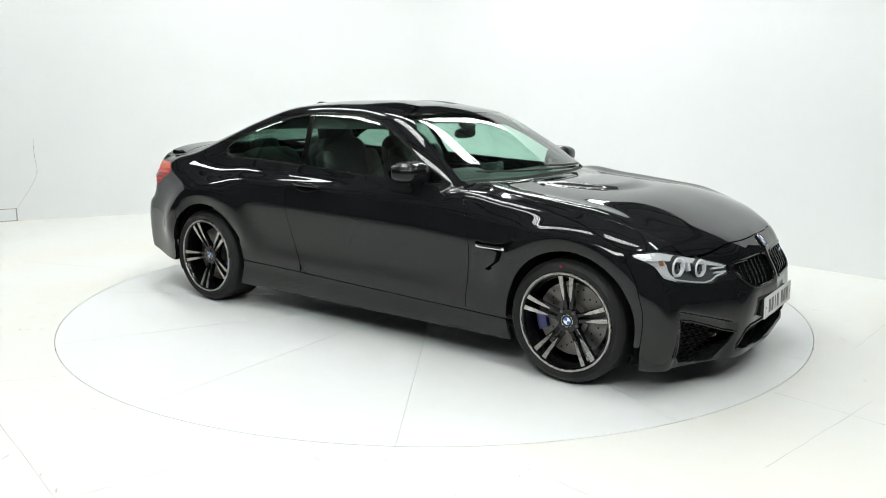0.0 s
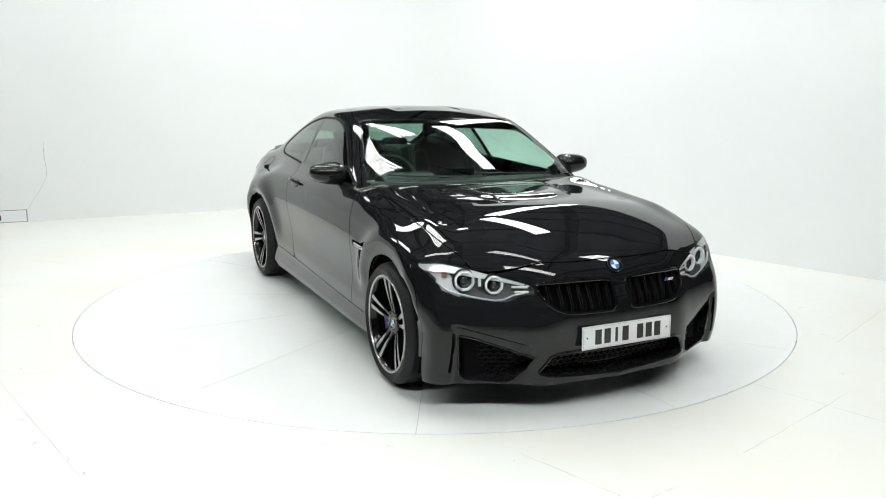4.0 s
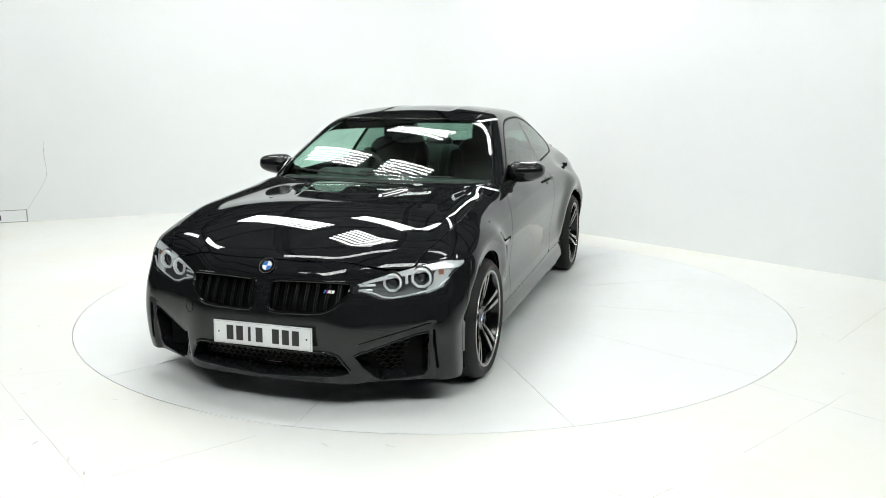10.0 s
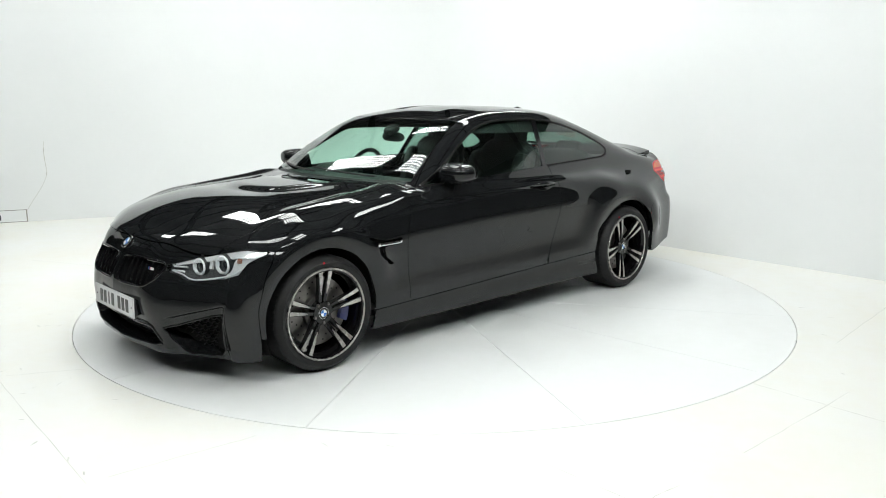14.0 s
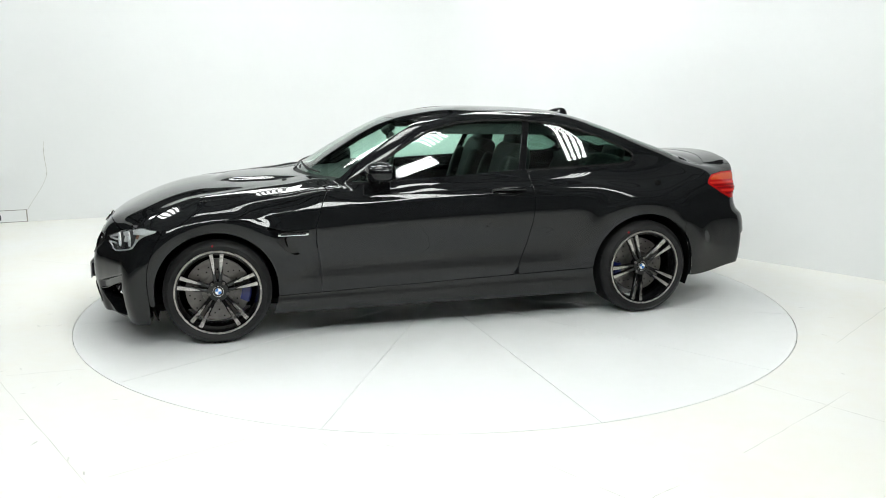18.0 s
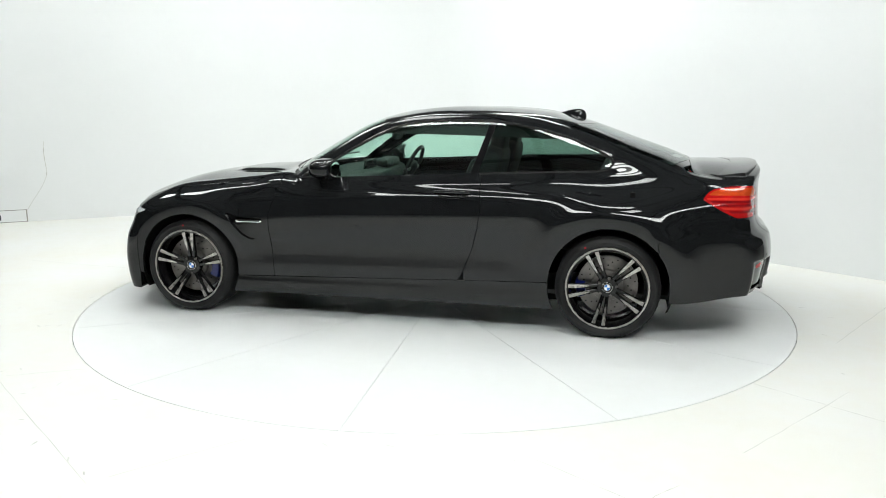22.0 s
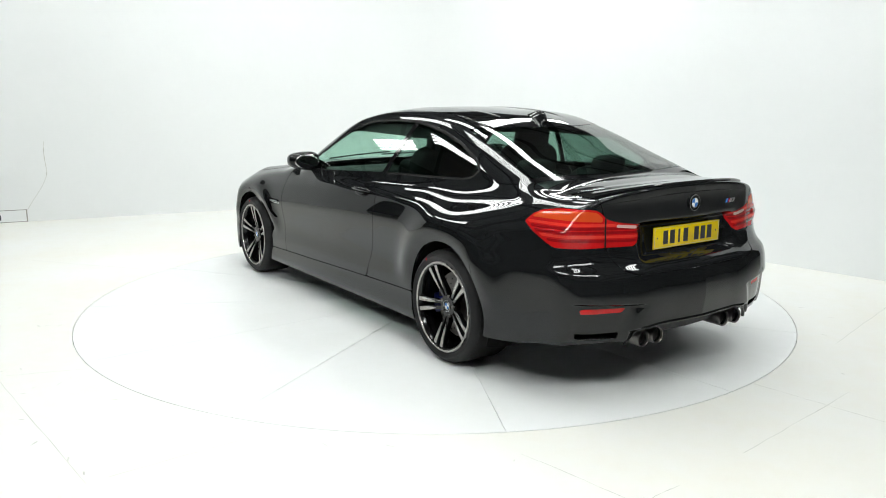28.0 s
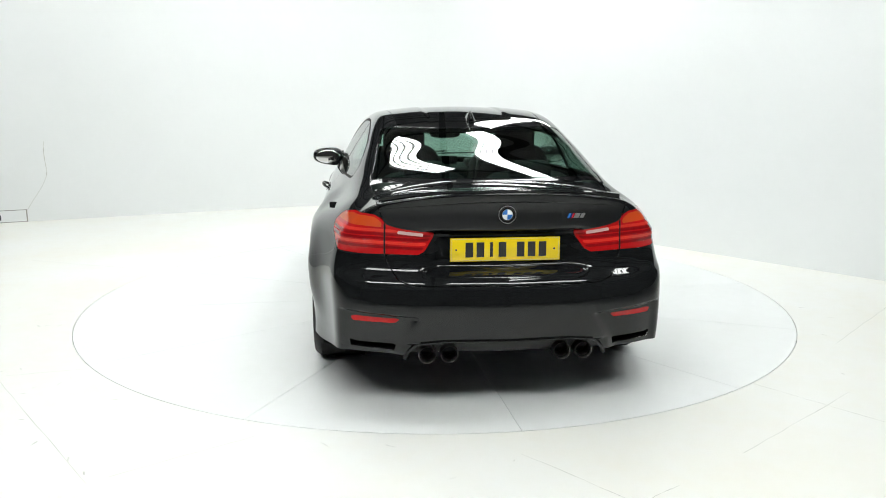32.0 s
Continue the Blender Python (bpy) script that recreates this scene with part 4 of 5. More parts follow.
def headlamp_inside(s):
    for cy, cz, r in ((0.708, 0.630, 0.050), (0.587, 0.613, 0.046)):
        p, n = surface_at(cy * s, cz)
        ax = Vector((0.96, 0.24 * s, 0.02)).normalized()
        m = facing(p - ax * 0.018, ax)
        bm = bmesh.new()
        lathe(bm, [(r * 0.74, -0.012), (r * 0.76, 0.002), (r * 0.82, 0.009), (r * 0.93, 0.010), (r * 1.00, 0.004), (r * 1.02, -0.012)], 64, "z")
        for v in bm.verts:
            # eased corners: half way between a circle and an octagon
            turn = math.atan2(v.co.y, v.co.x) + math.pi / 8
            k = 0.45 + 0.55 * math.cos(math.pi / 8) / math.cos(turn % (math.pi / 4) - math.pi / 8)
            v.co.x, v.co.y = v.co.x * k, v.co.y * k
        cup = part("lamp_ring", bm, LAMP_RING, car, "pale eight-sided daytime light ring", smooth=True)
        cup.matrix_local = m
        bm = bmesh.new()
        lathe(bm, [(r * 0.76, -0.004), (r * 0.68, -0.014), (r * 0.52, -0.026)], 32, "z")
        part("reflector_bowl", bm, LAMP_SHADOW, cup, smooth=True)
        bm = bmesh.new()
        lathe(bm, [(r * 1.03, 0.004), (r * 1.13, -0.004), (r * 1.15, -0.03)], 32, "z")
        part("ring_surround", bm, LAMP_SHADOW, cup, smooth=True)
        bm = bmesh.new()
        lathe(bm, [(r * 0.60, -0.010), (r * 0.56, -0.004), (r * 0.52, -0.010)], 32, "z")
        part("lens_bezel", bm, CHROME, cup, smooth=True)
        bm = bmesh.new()
        lathe(bm, [(r * 0.52, -0.03), (r * 0.48, -0.018), (r * 0.34, -0.008), (r * 0.17, -0.003), (0.0, -0.002)], 32, "z")
        part("projector_lens", bm, LENS_DARK, cup, smooth=True)
    # fins at the inner end and between the rings
    for y, z, w, h in ((0.487, 0.610, 0.075, 0.010), (0.482, 0.590, 0.065, 0.010), (0.648, 0.632, 0.014, 0.045)):
        p, n = surface_at(y * s, z)
        bm = bmesh.new()
        box(bm, (w, h, 0.03), bevel=0.002)
        fin = part("lamp_fin", bm, LAMP_SILVER, car, smooth=True)
        fin.matrix_local = facing(p, n, lift=-0.026)
    p, n = surface_at(0.792 * s, 0.668)
    bm = bmesh.new()
    for k in range(7):
        box(bm, (0.026, 0.0045, 0.004), (0, (k - 3) * 0.0055, 0), bevel=0.001, segs=1)
    am = part("side_reflector", bm, AMBER_PALE, car, "pale amber side reflector of fine ribs")
    am.matrix_local = facing(p, n, lift=-0.018)
    # rim strip round the lamp
    path = []
    for y, z in ((0.47, 0.585), (0.52, 0.575), (0.56, 0.558), (0.60, 0.553), (0.65, 0.560), (0.70, 0.570), (0.75, 0.582), (0.79, 0.594), (0.83, 0.632)):
        p, n = surface_at(y * s, z)
        path.append(p - n * 0.012)
    bm = bmesh.new()
    tube(bm, path, 0.0042, 8)
    part("lamp_lower_strip", bm, LAMP_SILVER, car, smooth=True)


LAMP_SHADOW = material("lamp_dark_grey", (0.035, 0.036, 0.038), 0.3, 0.5)
LENS_DARK = material("dark_projector_glass", (0.022, 0.024, 0.026), 0.04, spec=0.6)
AMBER_PALE = material("pale_amber_lamp_ribs", (0.46, 0.20, 0.12), 0.25, 0.2)
for s in (1, -1):
    headlamp_inside(s)


FY, FZ = np.linspace(0, 0.84, 170), np.linspace(0.11, 0.72, 123)
_y, _z = np.meshgrid(FY, FZ, indexing="ij")
FRONT_X = cast(np.stack([0 * _y + 1.2, _y, _z], -1), np.array([1.0, 0, 0]))[..., 0]


def front_x(y, z):
    """How far forward the front bumper lies at (y, z)."""
    u = min(max(abs(y) / FY[1], 0), 168.999)
    v = min(max((z - FZ[0]) / (FZ[1] - FZ[0]), 0), 121.999)
    i, j = int(u), int(v)
    u, v = u - i, v - j
    g = FRONT_X
    return float(g[i, j] * (1 - u) * (1 - v) + g[i + 1, j] * u * (1 - v) + g[i, j + 1] * (1 - u) * v + g[i + 1, j + 1] * u * v)


def lattice(name, inside, y0, y1, z0, z1, sink, cell, mat, label):
    """A honeycomb grille of thin bars set behind an opening of the front bumper."""
    bm = bmesh.new()
    rows = int((z1 - z0) / (cell * 0.62)) + 1
    cols = int((y1 - y0) / cell) + 1

    def at(y, z):
        return Vector((front_x(y, z) - sink, y, z))
    for r in range(rows):
        z = z0 + r * cell * 0.62
        for c in range(cols):
            y = y0 + (c + 0.5 * (r % 2)) * cell
            if inside(np.array([abs(y)]), np.array([z]))[0] < 0.004:
                continue
            hex6 = [(y - cell * 0.36, z), (y - cell * 0.16, z + cell * 0.25), (y + cell * 0.16, z + cell * 0.25), (y + cell * 0.36, z)]
            pts = [at(*q) for q in hex6]
            for a, b in zip(pts, pts[1:]):
                d = b - a
                q = d.to_track_quat("X", "Z").to_matrix().to_4x4()
                box(bm, (d.length + 0.003, 0.010, 0.0035), (a + b) / 2, q)
            if hex6[3][0] < y1:
                a, b = at(y + cell * 0.36, z), at(y + cell * 0.64, z)
                d = b - a
                box(bm, (d.length, 0.010, 0.0035), (a + b) / 2, d.to_track_quat("X", "Z").to_matrix().to_4x4())
    ob = part(name, bm, mat, car, label)
    ob["kind"] = "stuff"
    return ob


GRILLE_BLACK = material("grille_black_plastic", (0.006, 0.006, 0.0065), 0.45, spec=0.25)
lattice("intake_mesh", low_intake, -0.44, 0.44, 0.15, 0.29, 0.085, 0.034, GRILLE_BLACK, "black honeycomb intake mesh")
for s in (1, -1):
    lattice("side_intake_mesh", lambda u, v: side_intake(u, v), 0.44 if s > 0 else -0.75, 0.75 if s > 0 else -0.44, 0.18, 0.40, 0.10, 0.034, GRILLE_BLACK, "black honeycomb intake mesh")


def intake_back(name, inside, grow, sink):
    skin(name, ends(1, 0.13, 0.68, -60, 60, 0.014), lambda p: inside(A(p), Z(p)) + grow, LINER, car, lip=0, sink=sink)


intake_back("grille_backing", kidney, 0.004, 0.085)
intake_back("intake_backing", low_intake, 0.004, 0.13)
skin("side_intake_backing", ends(1, 0.13, 0.68, 4, 60, 0.014), lambda p: side_intake(A(p), Z(p)) + 0.004, LINER, car, lip=0, sink=0.15, mirror=True)
skin("air_slot_backing", ends(1, 0.13, 0.68, 4, 60, 0.014), lambda p: air_slot(A(p), Z(p)) + 0.003, LINER, car, lip=0, sink=0.06, mirror=True)


def kidney_grille(s):
    # frame tube round the outline, slightly proud
    path = []
    for y, z in kidney_outline:
        p, n = surface_at(y * s, z)
        path.append(p - n * 0.002)
    bm = bmesh.new()
    tube(bm, path, 0.0075, 8, closed=True)
    frame_ob = part("kidney_frame", bm, GLOSS_BLACK, car, smooth=True)
    for k in range(7):
        y = 0.066 + k * 0.0505
        zs = [z for z in np.linspace(0.480, 0.632, 40) if kidney(np.array([y]), np.array([z]))[0] > 0.002]
        if len(zs) < 4:
            continue
        for off in (-0.0055, 0.0055):
            pts = []
            for z in np.linspace(zs[0], zs[-1], 6):
                p, n = surface_at((y + off) * s, z)
                pts.append(p - Vector((0.016, 0, 0)))
            bm = bmesh.new()
            for a, b in zip(pts, pts[1:]):
                d = b - a
                box(bm, (d.length + 0.001, 0.0045, 0.026), (a + b) / 2 - Vector((0.01, 0, 0)), d.to_track_quat("X", "Y").to_matrix().to_4x4() @ pose(0, 0, 0, 90))
            part("grille_bar", bm, GRILLE_SATIN, car)


for s in (1, -1):
    kidney_grille(s)



def lip_along(name, outline, radius, way, mat, closed=True, lift=-0.003, label=""):
    """A rounded lip that follows an outline on the front or rear of the body."""
    pts = []
    n = len(outline)
    for i in range(n if closed else n - 1):
        (y0, z0), (y1, z1) = outline[i], outline[(i + 1) % n]
        k = max(int(math.hypot(y1 - y0, z1 - z0) / 0.03), 1)
        for j in range(k):
            pts.append((y0 + (y1 - y0) * j / k, z0 + (z1 - z0) * j / k))
    if not closed:
        pts.append(outline[-1])
    o = np.array([(1.2 if way == "front" else -1.2, y, z) for y, z in pts], float)
    d = np.array([1.0 if way == "front" else -1.0, 0, 0])
    P = cast(o, d)
    N = normal(P)
    bm = bmesh.new()
    tube(bm, [Vector(p + nn * lift) for p, nn in zip(P, N)], radius, 8, closed=closed)
    return part(name, bm, mat, car, label, smooth=True)


half = ((0.345, 0.304), (0.380, 0.288), (0.404, 0.250), (0.425, 0.215), (0.422, 0.200), (0.38, 0.186), (0.2, 0.172))
lip_along("intake_lip", tuple((y, z) for y, z in half) + ((0.0, 0.166),) + tuple((-y, z) for y, z in half[::-1]), 0.009, "front", PAINT)
for s in (1, -1):
    lip_along("side_intake_lip", tuple((y * s, z) for y, z in ((0.752, 0.386), (0.70, 0.375), (0.60, 0.340), (0.50, 0.303), (0.445, 0.287), (0.470, 0.225), (0.515, 0.165), (0.55, 0.148), (0.725, 0.166), (0.750, 0.195), (0.762, 0.372))), 0.007, "front", PAINT)
half = ((0.20, 0.362), (0.30, 0.362), (0.40, 0.352), (0.425, 0.338), (0.445, 0.322), (0.464, 0.296), (0.476, 0.265))
lip_along("diffuser_lip", tuple((-y, z) for y, z in half[::-1]) + ((0.0, 0.362),) + half, 0.010, "rear", GLOSS_BLACK, closed=False)

p, n = surface_at(0.0, 0.679)
roundel("bonnet_badge", car, facing(p, n, lift=-0.001), 0.041)


def m_badge(m, scale, name):
    """A small metal badge: three slanted colour bars and plain metal strokes."""
    ob = None
    for k, (mat, w) in enumerate(((BADGE_BLUE, 0.010), (BADGE_DEEP, 0.010), (BADGE_RED, 0.010), (CHROME, 0.030), (CHROME, 0.022))):
        x = (0, 0.011, 0.022, 0.034, 0.070)[k]
        bm = bmesh.new()
        prism(bm, [(x * scale, 0), ((x + w) * scale, 0), ((x + w + 0.012) * scale, 0.026 * scale), ((x + 0.012) * scale, 0.026 * scale)], pose(-0.05 * scale, -0.013 * scale, 0), 0.004)
        piece = part(name if k == 0 else "badge_bar", bm, mat, ob or car, "small metal badge with slanted colour bars" if k == 0 else "")
        if ob is None:
            ob = piece
            ob.matrix_local = m


BADGE_DEEP = material("badge_dark_blue", (0.01, 0.02, 0.12), 0.15)


def number_plate(m, mat, name):
    bm = bmesh.new()
    box(bm, (0.520, 0.111, 0.006), bevel=0.0025)
    ob = part(name, bm, mat, car, "plate with plain dark bars", smooth=True)
    ob.matrix_local = m
    for k in range(7):
        x = -0.170 + k * 0.052 + (0.034 if k > 3 else 0)
        bm = bmesh.new()
        box(bm, (0.036 if k != 2 else 0.014, 0.070, 0.0016), (x, 0.0, 0.0036))
        part("plate_bar", bm, INK, ob)
    bm = bmesh.new()
    for w, h, x, y in ((0.505, 0.0012, 0, 0.0505), (0.505, 0.0012, 0, -0.0505), (0.0012, 0.1, 0.2525, 0), (0.0012, 0.1, -0.2525, 0)):
        box(bm, (w, h, 0.0010), (x, y, 0.0034))
    part("plate_border", bm, PLATE_PALE, ob)
    for x in (-0.232, 0.232):
        bm = bmesh.new()
        lathe(bm, [(0.0, 0.0055), (0.003, 0.0052), (0.0048, 0.003)], 12, "z")
        bmesh.ops.translate(bm, verts=bm.verts, vec=(x, 0, 0))
        part("plate_screw", bm, INK, ob)


number_plate(facing((2.1905, 0.016, 0.371), (0.995, 0, 0.03)), WHITE_PLATE, "front_plate")
box_part("plate_holder", (0.03, 0.48, 0.085), (2.170, 0.016, 0.366), MATT_BLACK, car)
number_plate(facing((-2.309, 0.0, 0.770), (-1, 0, 0.0)), YELLOW_PLATE, "rear_plate")
p, n = surface_at(0.0, 0.938, "rear")
roundel("boot_badge", car, facing(p, n, lift=-0.001), 0.041)
p, n = surface_at(-0.33, 0.925, "rear")
m_badge(facing(p, n, lift=-0.001), 0.85, "boot_lettering_badge")
p, n = surface_at(0.325, 0.583)
m_badge(facing(p - Vector((0.012, 0, 0)), (1, 0.1, 0)), 0.55, "grille_badge")

# boot lid spoiler: a low wedge along the lid's trailing edge
bm = bmesh.new()
rows = []
for k in range(41):
    y = -0.575 + 1.15 * k / 40
    edge, top = -2.322 + 0.40 * y * y, 1.037 - 0.10 * y * y
    rise = 0.010 * (1 - (abs(y) / 0.60) ** 6)
    lead, _ = surface_at(edge + 0.15, y, "above")
    foot, _ = surface_at(y, top - 0.045, "rear")
    sec = [(lead.x, lead.z + 0.0015), (edge + 0.07, 0.5 * (lead.z + top) + 0.002 + 0.25 * rise), (edge + 0.02, top + 0.003 + rise), (edge - 0.010, top + 0.003 + rise), (edge - 0.0145, top - 0.002 + rise),
           (edge - 0.014, top - 0.012), (foot.x - 0.0015, top - 0.045), (foot.x + 0.03, top - 0.05)]
    rows.append([bm.verts.new((px, y, pz)) for px, pz in sec])
for a, b in zip(rows, rows[1:]):
    for j in range(len(a)):
        bm.faces.new((a[j], a[(j + 1) % len(a)], b[(j + 1) % len(a)], b[j]))
bm.faces.new(rows[0])
bm.faces.new(rows[-1][::-1])
bmesh.ops.recalc_face_normals(bm, faces=bm.faces[:])
part("boot_spoiler", bm, PAINT, car, "glossy black boot lip spoiler", smooth=True)
# fuel flap on the right rear wing
path = []
for k in range(28):
    t = 2 * math.pi * k / 28
    p, n = surface_at(-1.62 + 0.085 * math.copysign(abs(math.cos(t)) ** 0.6, math.cos(t)), 0.895 + 0.062 * math.copysign(abs(math.sin(t)) ** 0.6, math.sin(t)), "side", -1)
    path.append(p - n * 0.001)
bm = bmesh.new()
tube(bm, path, 0.0022, 6, closed=True)
part("fuel_flap_gap", bm, SEAL, car, "dark gap round the fuel flap", smooth=True)

# tail lamp inner bands
skin("indicator_lens", ends(-1, 0.80, 1.0, 12, 80, 0.007), lambda p: np.minimum(tail_lamp(p) - 0.010, np.minimum(Z(p) - 0.885 + 0.06 * (0.7 - A(p)), np.minimum(A(p) - 0.575, X(p) + 2.33))), ORANGE_LENS, car, lip=0.004, sink=-0.0012, mirror=True)
for z0, mat, nm in ((0.862, RED_GLOW, "light_bar"), (0.826, RED_DARK, "dark_band"), (0.845, RED_DARK, "dark_band"), (0.806, RED_GLOW, "light_bar"), (0.786, RED_DARK, "dark_band")):
    skin(nm, ends(-1, 0.72, 0.95, 12, 80, 0.006), lambda p, z0=z0: np.minimum(tail_lamp(p) - 0.012, 0.0055 - np.abs(Z(p) - z0 + 0.03 * (0.6 - A(p)))), mat, car, lip=0.003, sink=-0.0012, mirror=True)
skin("reversing_lens", ends(-1, 0.80, 0.95, 8, 60, 0.006), lambda p: np.minimum(np.minimum(0.500 - A(p), A(p) - 0.385), 0.0065 - np.abs(Z(p) - 0.848 - 0.10 * (A(p) - 0.44))), REVERSE_LENS, car, "pale reversing lamp strip", lip=0.003, sink=-0.0015, mirror=True)
skin("lamp_split", ends(-1, 0.74, 0.96, 12, 60, 0.005), lambda p: np.minimum(tail_lamp(p), 0.0035 - np.abs(A(p) - 0.560 - 0.02 * (0.85 - Z(p)))), SEAL, car, lip=0.002, sink=-0.0016, mirror=True)
skin("rear_reflector", ends(-1, 0.42, 0.50, 8, 60, 0.006), lambda p: rear_reflector(A(p), Z(p)), RED_LENS, car, "dark red bumper reflector", lip=0.01, sink=0.001, mirror=True)
skin("rear_vent_backing", ends(-1, 0.27, 0.38, 8, 60, 0.01), lambda p: rear_vent(A(p), Z(p)) + 0.004, GLOSS_BLACK, car, lip=0, sink=0.03, mirror=True)
# diffuser and tailpipes
skin("rear_diffuser", ends(-1, 0.20, 0.36, -40, 40, 0.010), lambda p: np.minimum(exhaust_bay(A(p), Z(p)) + 0.003, Z(p) - 0.262), MATT_BLACK, car, lip=0.03, sink=0.05)
for py in (0.372, 0.268, -0.268, -0.372):
    bm = bmesh.new()
    lathe(bm, [(0.034, 0.14), (0.037, 0.0), (0.0395, -0.003), (0.0415, 0.0), (0.042, 0.01), (0.040, 0.16)], 32)
    pipe = part("tailpipe", bm, EXHAUST, car, "sooty steel tailpipe", smooth=True)
    pipe.matrix_local = pose(-2.375, py, 0.288, 0, 0, -90)
    bm = bmesh.new()
    lathe(bm, [(0.0, 0.10), (0.036, 0.10), (0.0365, 0.012)], 32)
    part("pipe_bore", bm, SOOT_AND_HOLE, pipe, smooth=True)
    bm = bmesh.new()
    lathe(bm, [(0.042, 0.16), (0.045, 0.25), (0.05, 0.30)], 20)
    muffler = part("silencer_pipe", bm, EXHAUST, pipe, smooth=True)

# wing vent with a metal blade
skin("wing_vent_backing", sections(0.82, 1.16, 70, 115, 0.01), lambda p: wing_vent(X(p), Z(p)) + 0.004, GLOSS_BLACK, car, lip=0, sink=0.022, mirror=True)
for s in (1, -1):
    p, n = surface_at(0.942, 0.648, "side", s)
    bm = bmesh.new()
    box(bm, (0.205, 0.021, 0.010), bevel=0.004)
    blade = part("vent_blade", bm, CHROME, car, "polished metal blade in the wing vent", smooth=True)
    blade.matrix_local = facing(p, n, lift=-0.004)
    bm = bmesh.new()
    box(bm, (0.15, 0.007, 0.004), (-0.01 * s, 0, 0.005))
    part("blade_groove", bm, GLOSS_BLACK, blade)
    # door handle: a bar over a cupped recess
    p, n = surface_at(-0.43, 0.862, "side", s)
    bm = bmesh.new()
    bmesh.ops.create_uvsphere(bm, u_segments=28, v_segments=14, radius=1)
    bmesh.ops.transform(bm, matrix=Matrix.Diagonal((0.095, 0.030, 0.006, 1)), verts=bm.verts)
    cup = part("handle_cup", bm, GLOSS_BLACK, car, smooth=True)
    cup.matrix_local = facing(p, n, lift=0.0)
    pts = [Vector((-0.115 + 0.23 * k / 12, 0.006, 0.006 + 0.030 * math.sin(math.pi * k / 12) ** 0.5)) for k in range(13)]
    bm = bmesh.new()
    tube(bm, pts, [0.008 + 0.006 * math.sin(math.pi * k / 12) for k in range(13)], 10)
    handle = part("door_handle", bm, PAINT, car, smooth=True)
    handle.matrix_local = facing(p, n, lift=0.0)
    # door mirror
    bm = bmesh.new()
    bmesh.ops.create_uvsphere(bm, u_segments=40, v_segments=24, radius=1)
    for v in bm.verts:
        x, y, z = v.co
        q = lambda t: math.copysign(abs(t) ** 0.72, t)
        x, y, z = q(x), q(y), q(z)
        x = x * 0.115 if x > 0 else x * 0.055
        v.co = (x * (1 - 0.10 * y), y * 0.115, z * (0.066 - 0.012 * y) + 0.006 * y)
    shell = part("mirror_shell", bm, PAINT, car, "glossy black door mirror", smooth=True)
    shell.matrix_local = pose(0.392, 0.888 * s, 1.004) @ Matrix.Diagonal((1, s, 1, 1))
    bm = bmesh.new()
    bmesh.ops.create_uvsphere(bm, u_segments=28, v_segments=12, radius=1)
    bmesh.ops.transform(bm, matrix=Matrix.Diagonal((0.004, 0.094, 0.050, 1)), verts=bm.verts)
    mg = part("mirror_glass", bm, MIRROR, shell, "mirror glass", smooth=True)
    mg.location = (-0.056, 0, 0)
    for dz in (0.0, 0.045):
        bm = bmesh.new()
        tube(bm, [(0.42, (0.70) * s, 0.945 + dz * 0.6), (0.42, 0.77 * s, 0.955 + dz), (0.40, 0.83 * s, 0.965 + dz)], [0.016, 0.011, 0.014], 10)
        part("mirror_arm", bm, GLOSS_BLACK, car, smooth=True)
    bm = bmesh.new()
    prism(bm, [(0.60, 0.945), (0.34, 0.950), (0.34, 0.985), (0.43, 1.045)], pose(0, 0, 0, 90) @ pose(0, 0, -0.78 if s > 0 else 0.77), 0.012)
    part("mirror_foot", bm, GLOSS_BLACK, car)

# aerial fin
bm = bmesh.new()
secs = []
for k in range(13):
    u = k / 12
    x = 0.11 - 0.21 * u
    h = 0.062 * math.sin(math.pi * min(1, (u * 0.92 + 0.02)) ** 1.6) ** 0.7 if u < 0.99 else 0.02
    w = 0.034 * (0.35 + 0.65 * math.sin(math.pi * min(1, 0.15 + 0.7 * u)))
    secs.append([bm.verts.new((x - 0.35 * h, w * math.cos(a) * (1 - 0.55 * max(0, math.sin(a))), h * max(0, math.sin(a)) - 0.012)) for a in (math.pi * j / 10 for j in range(11))])
for a, b in zip(secs, secs[1:]):
    for j in range(10):
        bm.faces.new((a[j], a[j + 1], b[j + 1], b[j]))
bm.faces.new(secs[0])
bm.faces.new(secs[-1][::-1])
bmesh.ops.recalc_face_normals(bm, faces=bm.faces[:])
fin = part("aerial_fin", bm, PAINT, car, "glossy black shark-fin aerial", smooth=True)
p, n = surface_at(-1.10, 0.0, "above")
fin.matrix_local = pose(p.x, 0, p.z - 0.002, 0, -9, 0)

# wipers and scuttle
skin("scuttle", sections(0.52, 0.95, -74, 74, 0.014), all_of(lambda p: 0.012 - screen_edges(p), lambda p: -on_cabin(p) + 0.03, lambda p: A(p) * -1 + 0.70, lambda p: X(p) - 0.55, lambda p: 0.90 - X(p)), MATT_BLACK, car, lip=0, sink=0.018)
for y0, y1 in ((0.50, -0.08), (-0.02, -0.60)):
    pts = []
    for k in range(9):
        u = k / 8
        y = y0 + (y1 - y0) * u
        x = 0.835 - 0.16 * (abs(y) / 0.66) ** 2.2 - 0.012 - 0.03 * u
        p, n = surface_at(x, y, "above")
        pts.append(p + n * 0.012)
    bm = bmesh.new()
    tube(bm, pts, 0.006, 6)
    part("wiper_blade", bm, MATT_BLACK, car, smooth=True)
for py in (-0.36, 0.40):
    p, n = surface_at(0.96, py, "above")
    box_part("washer_jet", (0.03, 0.02, 0.012), (p.x, p.y, p.z + 0.001), MATT_BLACK, car)
